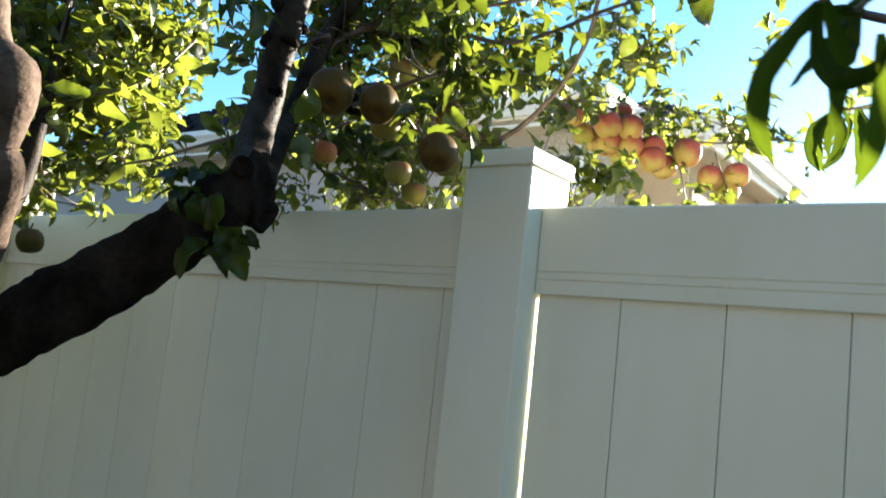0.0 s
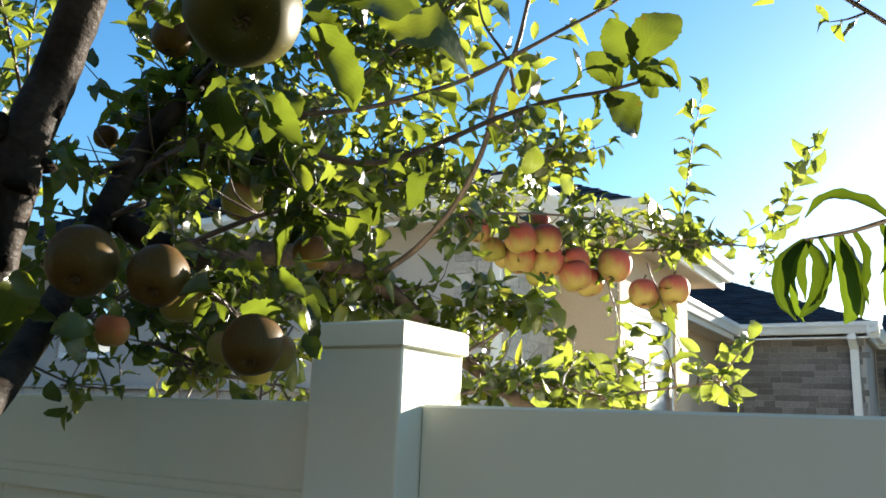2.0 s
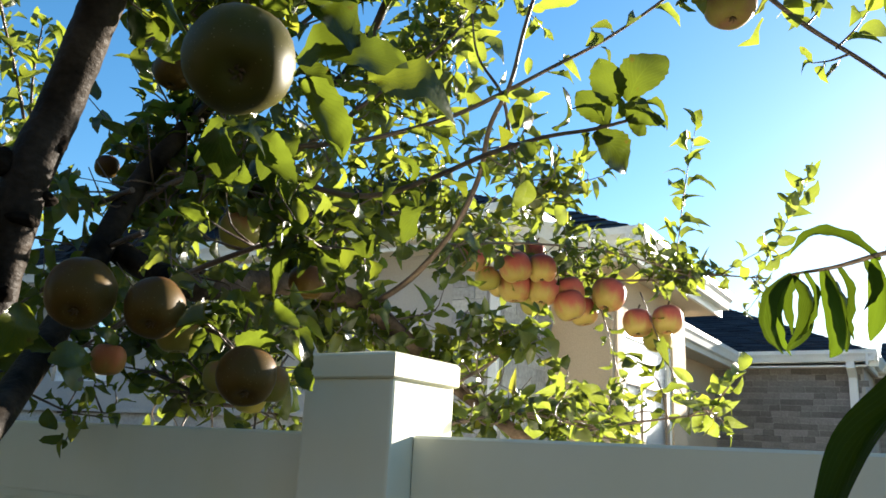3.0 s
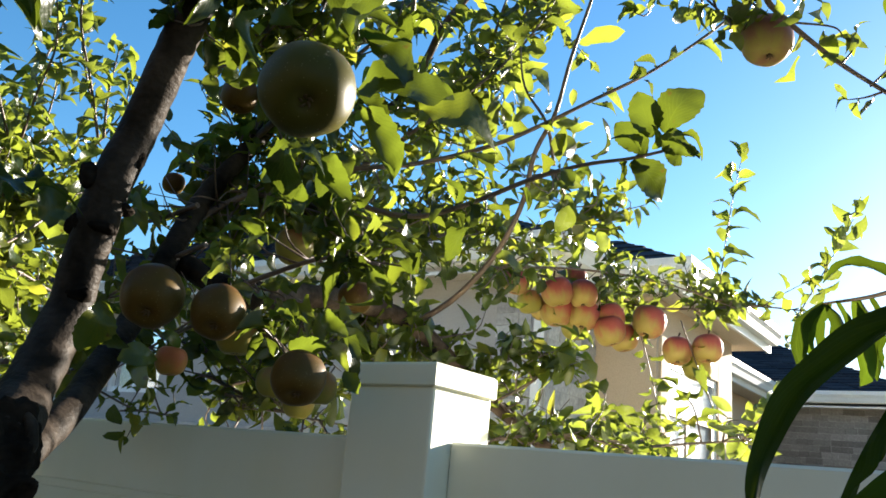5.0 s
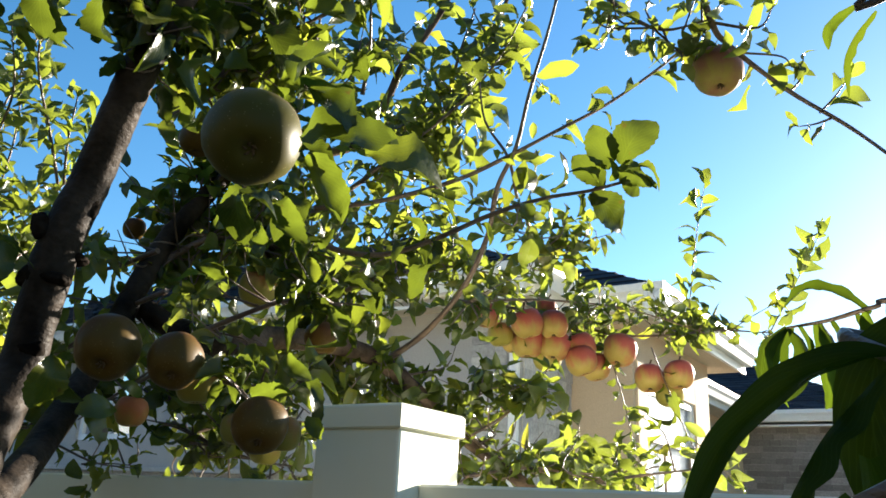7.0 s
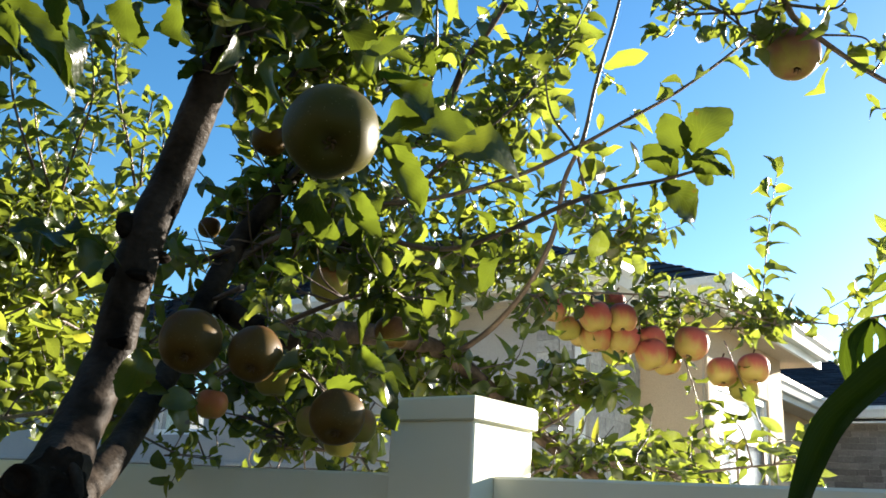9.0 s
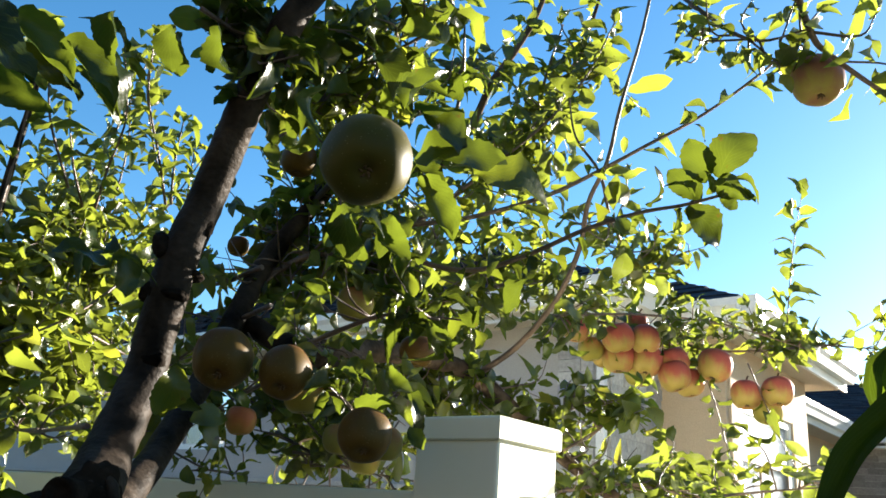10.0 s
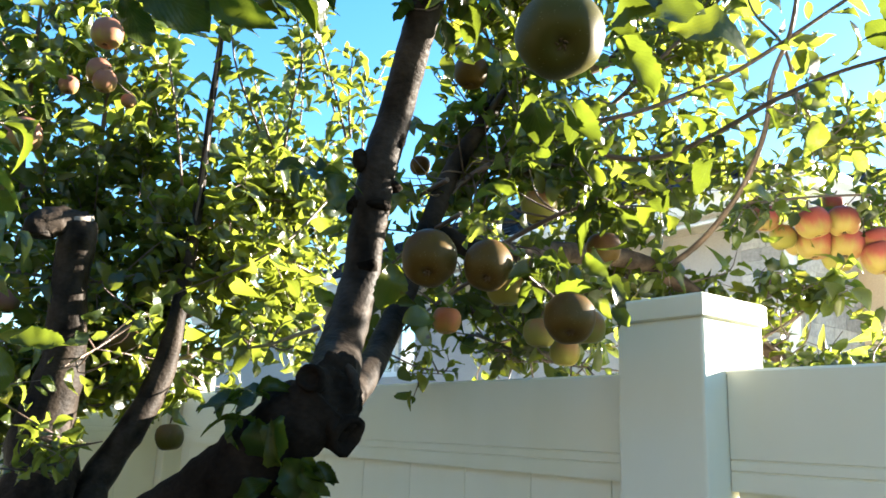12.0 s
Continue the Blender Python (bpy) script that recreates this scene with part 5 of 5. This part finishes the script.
# low behind the stems
B(((-1.215, -0.241, 1.807), (-1.181, -0.144, 1.823), (-1.099, -0.062, 1.838)), 0.005, 14, (0.06, 0.16), 0.054)
B(((-1.331, -0.195, 1.889), (-1.289, -0.075, 1.875), (-1.162, -0.004, 1.900)), 0.005, 11, (0.06, 0.15), 0.054)
S(((-0.893, 0.210, 2.249), (-0.844, 0.034, 2.073), (-0.95, -0.10, 1.98)), 0.003, 0.055, 0.016)
# boughs added out of view on the yard side, to darken the fence corner
B(((-0.627, -0.643, 2.114), (-0.654, -0.617, 2.013), (-0.712, -0.580, 1.914)), 0.006, 22, (0.08, 0.20), 0.060)
B(((-0.439, -0.716, 2.013), (-0.461, -0.702, 1.925), (-0.515, -0.678, 1.834)), 0.006, 22, (0.08, 0.20), 0.060)
B(((-0.641, -0.616, 1.772), (-0.637, -0.616, 1.851), (-0.669, -0.617, 1.940)), 0.006, 22, (0.08, 0.20), 0.060)
crown.build(tree2, lambda p: (p - Vector((0.370, -0.740, 1.760))).length, "dense mass of green apple leaves")
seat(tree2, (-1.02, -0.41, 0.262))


# ---- apples ----
def apple_mesh(name, seed):
    """An apple about 1 wide: shouldered, with stem and blossom hollows, slightly lopsided."""
    rnd = random.Random(seed)
    bm, rings = bmesh.new(), []
    segs = 28
    prof = [(0.035, 0.30), (0.07, 0.335), (0.14, 0.395), (0.23, 0.425), (0.33, 0.405), (0.43, 0.31), (0.49, 0.16), (0.50, 0.0), (0.475, -0.15), (0.42, -0.28), (0.34, -0.375), (0.25, -0.425), (0.17, -0.435), (0.10, -0.405), (0.05, -0.37)]
    lean, ph = rnd.uniform(-0.04, 0.04), rnd.random() * 6
    for r, z in prof:
        ring = []
        for s in range(segs):
            a = 2 * math.pi * s / segs
            k = 1 + 0.022 * math.cos(5 * a + ph) * (1 if z < 0 else 0.4) + 0.02 * math.cos(2 * a + ph)
            ring.append(bm.verts.new((r * k * math.cos(a) + lean * z, r * k * math.sin(a), z * (1 + 0.03 * math.cos(a + ph)))))
        rings.append(ring)
    for a, b in zip(rings, rings[1:]):
        for s in range(segs):
            f = bm.faces.new((a[s], b[s], b[(s + 1) % segs], a[(s + 1) % segs]))
            f.smooth = True
    bm.faces.new(rings[0])
    bm.faces.new(rings[-1][::-1])
    bmesh.ops.recalc_face_normals(bm, faces=bm.faces)
    return bm


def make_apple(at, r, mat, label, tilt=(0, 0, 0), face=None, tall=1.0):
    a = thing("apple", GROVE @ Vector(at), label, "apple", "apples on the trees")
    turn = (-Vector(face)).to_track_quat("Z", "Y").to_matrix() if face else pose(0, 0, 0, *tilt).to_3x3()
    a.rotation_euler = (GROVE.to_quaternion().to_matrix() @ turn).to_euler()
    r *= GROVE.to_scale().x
    bm = apple_mesh("fruit", int(1e4 * (at[0] + at[1])))
    bmesh.ops.scale(bm, vec=(2 * r, 2 * r, 2 * r * tall), verts=bm.verts)
    part("fruit", bm, mat, a)
    bm = bmesh.new()
    tube(bm, ((0, 0, 0.56 * r), (0.06 * r, 0.03 * r, 0.95 * r), (0.2 * r, 0.08 * r, 1.35 * r)), (0.05 * r, 0.045 * r, 0.07 * r), 6, 0.1, 3)
    part("stem", bm, STEM, a, "thin brown stem")
    bm = bmesh.new()
    for k in range(5):
        w = 2 * math.pi * k / 5
        tube(bm, ((0.03 * r * math.cos(w), 0.03 * r * math.sin(w), -0.72 * r), (0.10 * r * math.cos(w), 0.10 * r * math.sin(w), -0.80 * r), (0.15 * r * math.cos(w + 0.4), 0.15 * r * math.sin(w + 0.4), -0.86 * r)), (0.05 * r, 0.035 * r, 0.01 * r), 5, 0, 2)
    part("calyx", bm, STEM, a, "dry dark blossom end")
    return a


PALE = "pale green apple with faint blush, painted dark for its shade"
ROSY = "rosy apple hanging among leaves, shade painted into its skin"
RED = "yellow apple with bright red blush in a cluster"
YEL = "yellow-green apple among leaves"
make_apple((0.097, -0.366, 2.010), 0.0285, APPLE_GREEN_SHADED, PALE, face=(0.23, -0.27, -0.31), tall=1.06)
make_apple((-0.203, -0.188, 1.934), 0.0295, APPLE_ROSE_SHADED, ROSY, face=(0.4, -0.5, -0.75))
make_apple((-0.149, -0.157, 1.925), 0.0255, APPLE_ROSE_SHADED, ROSY, face=(0.4, -0.5, -0.75))
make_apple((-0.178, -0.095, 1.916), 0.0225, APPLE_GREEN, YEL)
make_apple((-0.085, -0.106, 1.873), 0.0255, APPLE_ROSE_SHADED, ROSY, face=(0.4, -0.5, -0.75))
make_apple((-0.102, -0.051, 1.872), 0.019, APPLE_GREEN, YEL)
make_apple((-0.320, -0.042, 1.896), 0.0182, APPLE_ORANGE, "small orange-red apple, sunlight put into its skin colour", (0, 0, 0))
make_apple((-0.565, 0.126, 2.198), 0.0175, APPLE_ROSE_SHADED, "small apple on a twig, shade painted into its dark skin")
make_apple((-0.365, 0.034, 2.274), 0.0255, APPLE_ROSE_SHADED, ROSY, (-10, 0, 0))
make_apple((-0.344, 0.165, 2.165), 0.027, APPLE_ROSE_SHADED, ROSY)
make_apple((-0.257, 0.065, 1.889), 0.021, APPLE_GREEN, YEL)
make_apple((-0.263, 0.127, 1.870), 0.020, APPLE_GREEN, YEL)
make_apple((-0.332, 0.155, 2.091), 0.027, APPLE_GREEN, YEL)
make_apple((-0.303, 0.190, 2.134), 0.026, APPLE_GREEN, YEL)
make_apple((-0.286, 0.255, 2.040), 0.026, APPLE_ROSE_SHADED, ROSY)
make_apple((0.295, 0.183, 2.318), 0.0295, APPLE_PALE, "pale rosy apple hanging alone against the sky", (-8, -6, 0))
make_apple((-0.182, 0.820, 2.185), 0.0329, APPLE_BLUSH, RED, (11, -15, 0))
make_apple((-0.137, 0.856, 2.188), 0.0309, APPLE_BLUSH, RED, (-13, -5, 0))
make_apple((-0.197, 0.865, 2.156), 0.0361, APPLE_BLUSH, RED, (-5, 0, 0))
make_apple((-0.143, 0.885, 2.150), 0.0337, APPLE_BLUSH, RED, (-15, 5, 0))
make_apple((-0.167, 0.903, 2.128), 0.0304, APPLE_GREEN, YEL, (7, 0, 0))
make_apple((-0.100, 0.920, 2.152), 0.0328, APPLE_BLUSH, RED, (7, -15, 0))
make_apple((-0.093, 0.908, 2.121), 0.0337, APPLE_BLUSH, RED, (5, -15, 0))
make_apple((-0.082, 0.974, 2.118), 0.0311, APPLE_BLUSH, RED, (0, -15, 0))
make_apple((-0.026, 0.961, 2.151), 0.0357, APPLE_BLUSH, RED, (-15, 10, 0))
make_apple((0.029, 0.985, 2.094), 0.0308, APPLE_BLUSH, RED, (-13, -5, 0))
make_apple((0.088, 0.995, 2.101), 0.0308, APPLE_BLUSH, RED, (-11, -5, 0))
make_apple((0.060, 1.036, 2.071), 0.0315, APPLE_GREEN, YEL, (-10, 5, 0))
make_apple((-0.252, 0.767, 2.194), 0.0267, APPLE_BLUSH, RED, (-4, 5, 0))
make_apple((-0.242, 0.823, 2.166), 0.0273, APPLE_GREEN, YEL, (5, -5, 0))
make_apple((-0.231, 0.872, 2.163), 0.0280, APPLE_BLUSH, RED, (0, -15, 0))
make_apple((-0.172, 0.899, 2.233), 0.0271, APPLE_BLUSH, RED, (-5, 10, 0))
make_apple((-1.098, -0.224, 2.489), 0.0304, APPLE_PALE, "rosy apple among dense leaves, sun on one side", (-5, -5, 0))
make_apple((-1.128, -0.219, 2.422), 0.0243, APPLE_PALE, "rosy apple among dense leaves, sun on one side", (-13, -5, 0))
make_apple((-1.113, -0.211, 2.398), 0.0228, APPLE_PALE, "rosy apple among dense leaves, sun on one side", (-3, 5, 0))
make_apple((-1.182, -0.253, 2.397), 0.0186, APPLE_PALE, "rosy apple among dense leaves, sun on one side", (-1, -5, 0))
make_apple((-1.124, -0.156, 2.379), 0.0146, APPLE_PALE, "rosy apple among dense leaves, sun on one side", (-9, -5, 0))
make_apple((-1.173, -0.321, 2.270), 0.0333, APPLE_PALE, "rosy apple among dense leaves, sun on one side", (9, -15, 0))
make_apple((-1.077, -0.121, 1.898), 0.0286, APPLE_GREEN_SHADED, "green apple low among leaves, painted dark for its shade", (-5, -5, 0))
make_apple((-0.937, -0.084, 1.734), 0.0244, APPLE_GREEN_SHADED, "green apple low among leaves, painted dark for its shade", (1, -10, 0))
make_apple((-1.252, -0.281, 1.969), 0.0240, APPLE_PALE, "rosy apple among dense leaves, sun on one side", (9, -10, 0))


# ---- peach tree at the other side ----
peach = thing("peach_tree", (1.25, 0.05, 0), "young peach tree with long drooping curled leaves", "peach tree")
peach.matrix_basis = Matrix()
limb("trunk", ((1.3, -0.35, -0.1), (1.28, -0.33, 0.8), (1.220, -0.280, 1.500), (1.120, -0.200, 2.000), (1.000, -0.150, 2.500)), (0.04, 0.035, 0.028, 0.02, 0.012), peach, BARK, 12, 0.1, "slim grey peach stem")
limb("branch", ((1.180, -0.250, 1.750), (0.900, 0.050, 1.980), (0.484, 0.264, 2.048), (0.432, 0.285, 2.047), (0.385, 0.291, 2.036), (0.339, 0.302, 2.032)), (0.012, 0.008, 0.004, 0.003, 0.0024, 0.0015), peach, TWIG, 7, 0.1)
limb("branch", ((1.240, -0.300, 1.300), (0.950, -0.420, 1.550), (0.720, -0.520, 1.720), (0.421, -0.462, 1.847), (0.406, -0.485, 1.845)), (0.012, 0.009, 0.005, 0.003, 0.0015), peach, TWIG, 7, 0.1)
limb("branch", ((0.406, -0.485, 1.845), (0.421, -0.567, 1.821), (0.408, -0.572, 1.818), (0.394, -0.576, 1.811)), (0.0018, 0.0016, 0.0014, 0.001), peach, TWIG, 6, 0.1)
limb("branch", ((1.050, -0.170, 2.300), (0.850, -0.200, 2.280), (0.460, -0.172, 2.148), (0.435, -0.187, 2.142)), (0.008, 0.005, 0.003, 0.0015), peach, TWIG, 7, 0.1)


def peach_leaf(points, width, curl=0.5, turn=0.0):
    """A long curling leaf along a smooth line: folded on its midrib, wavy at the edges."""
    line = spline(points, 5)
    n = len(line)
    bm = bmesh.new()
    layer = bm.loops.layers.uv.new("UVMap")
    rows, side = [], Vector((1, 0.2, 0.1))
    for i, p in enumerate(line):
        way = (line[min(i + 1, n - 1)] - line[max(i - 1, 0)]).normalized()
        side = (side - way * side.dot(way)).normalized()
        v = i / (n - 1)
        s = Matrix.Rotation(turn + 0.5 * v, 3, way) @ side
        up = s.cross(way)
        w = width * 0.5 * max(0.04, math.sin(math.pi * min(1, v * 0.94 + 0.05)) ** 0.7)
        wave = 0.14 * w * math.sin(26 * v)
        rows.append([(bm.verts.new(p + s * (k * w * math.cos(curl)) + up * (abs(k) * w * math.sin(curl) + (wave if k else 0) * (1 if k > 0 else -1))), (k, v)) for k in (-1, -0.5, 0, 0.5, 1)])
    for a, b in zip(rows, rows[1:]):
        for k in range(4):
            quad = (a[k], a[k + 1], b[k + 1], b[k])
            f = bm.faces.new([q[0] for q in quad])
            f.smooth = True
            for lp, q in zip(f.loops, quad):
                lp[layer].uv = q[1]
    return part("leaf", bm, PEACH_LEAF, peach)


# unseen leaves added further out, sunward, to shade those close to the eye
rnd = random.Random(5)
for k in range(80):
    p = Vector((0.60 + rnd.gauss(0, 0.035), 0.13 + rnd.gauss(0, 0.07), 2.05 + rnd.gauss(0, 0.035)))
    q = p + Vector((rnd.uniform(-0.05, 0.05), rnd.uniform(-0.05, 0.05), -0.04))
    peach_leaf((p, q, q + Vector((rnd.uniform(-0.02, 0.02), rnd.uniform(-0.02, 0.02), -0.05))), 0.032, 0.4, rnd.uniform(-2, 2))
# hanging group beyond the fence post
peach_leaf(((0.339, 0.302, 2.033), (0.314, 0.295, 2.007), (0.309, 0.300, 1.969), (0.325, 0.305, 1.942)), 0.0252, 0.55, 0.2)
peach_leaf(((0.342, 0.302, 2.033), (0.355, 0.298, 2.006), (0.349, 0.294, 1.968), (0.329, 0.295, 1.944)), 0.0235, 0.6, -0.4)
peach_leaf(((0.345, 0.302, 2.033), (0.328, 0.314, 2.011), (0.335, 0.321, 1.966)), 0.0218, 0.6, 0.8)
peach_leaf(((0.370, 0.293, 2.034), (0.376, 0.289, 1.997), (0.378, 0.295, 1.954), (0.372, 0.297, 1.937)), 0.0244, 0.55, 0.3)
peach_leaf(((0.376, 0.292, 2.035), (0.390, 0.298, 1.991), (0.389, 0.304, 1.944)), 0.0235, 0.6, -0.5)
peach_leaf(((0.412, 0.289, 2.041), (0.418, 0.285, 2.013), (0.407, 0.280, 1.985)), 0.0218, 0.6, 0.9)
peach_leaf(((0.422, 0.288, 2.044), (0.423, 0.288, 1.995), (0.411, 0.285, 1.953)), 0.0252, 0.5, 0.0)
peach_leaf(((0.427, 0.289, 2.040), (0.397, 0.275, 2.061), (0.364, 0.268, 2.067), (0.340, 0.270, 2.048)), 0.0244, 0.55, 0.8)
peach_leaf(((0.444, 0.263, 2.046), (0.449, 0.265, 1.994), (0.435, 0.261, 1.942)), 0.0252, 0.55, 0.4)
peach_leaf(((0.351, 0.293, 2.032), (0.360, 0.288, 2.004), (0.351, 0.293, 1.974), (0.338, 0.295, 1.955)), 0.0218, 0.6, 1.5)
peach_leaf(((0.385, 0.291, 2.036), (0.393, 0.286, 2.008), (0.390, 0.290, 1.975), (0.396, 0.293, 1.954)), 0.0218, 0.6, 1.3)
peach_leaf(((0.336, 0.302, 2.031), (0.320, 0.306, 1.996), (0.322, 0.312, 1.958), (0.333, 0.314, 1.941)), 0.0168, 0.8, 1.0)
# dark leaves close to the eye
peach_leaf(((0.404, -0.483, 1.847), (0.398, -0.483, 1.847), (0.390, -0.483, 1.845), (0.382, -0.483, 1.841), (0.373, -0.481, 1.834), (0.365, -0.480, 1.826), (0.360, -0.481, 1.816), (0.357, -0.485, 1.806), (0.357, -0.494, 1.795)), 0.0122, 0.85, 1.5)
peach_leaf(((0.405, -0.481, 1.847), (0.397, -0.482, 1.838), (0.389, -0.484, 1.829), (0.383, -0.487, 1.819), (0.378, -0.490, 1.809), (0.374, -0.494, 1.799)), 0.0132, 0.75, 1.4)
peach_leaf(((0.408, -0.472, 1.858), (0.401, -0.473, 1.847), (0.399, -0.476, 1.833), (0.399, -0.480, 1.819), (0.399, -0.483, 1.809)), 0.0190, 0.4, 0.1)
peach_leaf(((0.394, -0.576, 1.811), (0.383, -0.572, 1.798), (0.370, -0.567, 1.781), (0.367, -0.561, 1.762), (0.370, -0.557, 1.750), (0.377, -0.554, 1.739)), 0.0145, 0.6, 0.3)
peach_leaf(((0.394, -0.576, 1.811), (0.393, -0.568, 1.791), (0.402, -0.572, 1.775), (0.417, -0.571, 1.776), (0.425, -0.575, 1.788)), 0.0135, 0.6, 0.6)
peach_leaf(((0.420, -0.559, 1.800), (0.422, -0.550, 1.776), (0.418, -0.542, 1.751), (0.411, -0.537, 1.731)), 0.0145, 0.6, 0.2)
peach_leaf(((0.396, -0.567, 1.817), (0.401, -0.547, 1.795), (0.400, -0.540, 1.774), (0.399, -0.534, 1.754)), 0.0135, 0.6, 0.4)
# a pair at the upper edge
peach_leaf(((0.430, -0.106, 2.183), (0.416, -0.102, 2.178), (0.408, -0.105, 2.166), (0.407, -0.105, 2.150)), 0.011, 0.6, 0.9)
peach_leaf(((0.441, -0.103, 2.177), (0.425, -0.094, 2.163), (0.416, -0.091, 2.142), (0.417, -0.087, 2.116)), 0.015, 0.6, 1.4)


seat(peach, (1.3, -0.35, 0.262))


# ---- stone facing, piece by piece ----
def stone_face(x0, x1, y, z0, z1, course, long, mat, axis=0, seed=1, many=300, sign=-1):
    """Stones on a wall along x (axis 0, face towards -y) or along y (axis 1, face towards +x); x0, x1 run along the wall."""
    rnd = random.Random(seed)
    lengths = [long * f for f in (0.55, 0.8, 1.0, 1.3, 1.6)]
    shapes = []
    for n, w in enumerate(lengths):
        lo, hi = ((0, -0.008, 0), (w - 0.003, 0.0, course - 0.003)) if axis == 0 else ((0.0, 0, 0), (0.008, w - 0.003, course - 0.003))
        bm = boxed(lo, hi, 0.0)
        for v in bm.verts:
            v.co += Vector((rnd.uniform(-1, 1), rnd.uniform(-1, 1), rnd.uniform(-1, 1))) * 0.0018
        me = bpy.data.meshes.new("stone")
        bm.to_mesh(me); bm.free()
        me.materials.append(mat)
        shapes.append(me)
    made, z = 0, z1 - course
    while z >= z0 - 1e-6:
        x = x0
        while x < x1 - 0.02:
            k = rnd.randrange(5)
            while lengths[k] > x1 - x + 0.01 and k > 0:
                k -= 1
            if x + lengths[k] > x1 + 0.05 or made >= many:
                break
            ob = new("stone", shapes[k])
            ob.parent = house
            ob.location = (x, y + rnd.uniform(-0.004, 0.002), z) if axis == 0 else (y + rnd.uniform(-0.002, 0.004), x, z)
            x += lengths[k]
            made += 1
        z -= course


stone_face(-2.40, -0.36, 10.096, 1.90, 3.02, 0.075, 0.24, STONE, 0, 3, 260)
stone_face(-0.34, 1.6, 11.376, 1.90, 3.02, 0.075, 0.24, STONE, 0, 4, 160)
stone_face(3.44, 4.10, -1.708, 1.80, 3.02, 0.075, 0.15, STONE_PALE, 1, 5, 120)
stone_face(-2.05, -1.775, 3.416, 1.80, 3.02, 0.075, 0.16, STONE_PALE, 0, 6, 110)
stone_face(-6.9, -2.07, 3.416, 1.6, 1.98, 0.11, 0.3, STONE_PALE, 0, 7, 100)
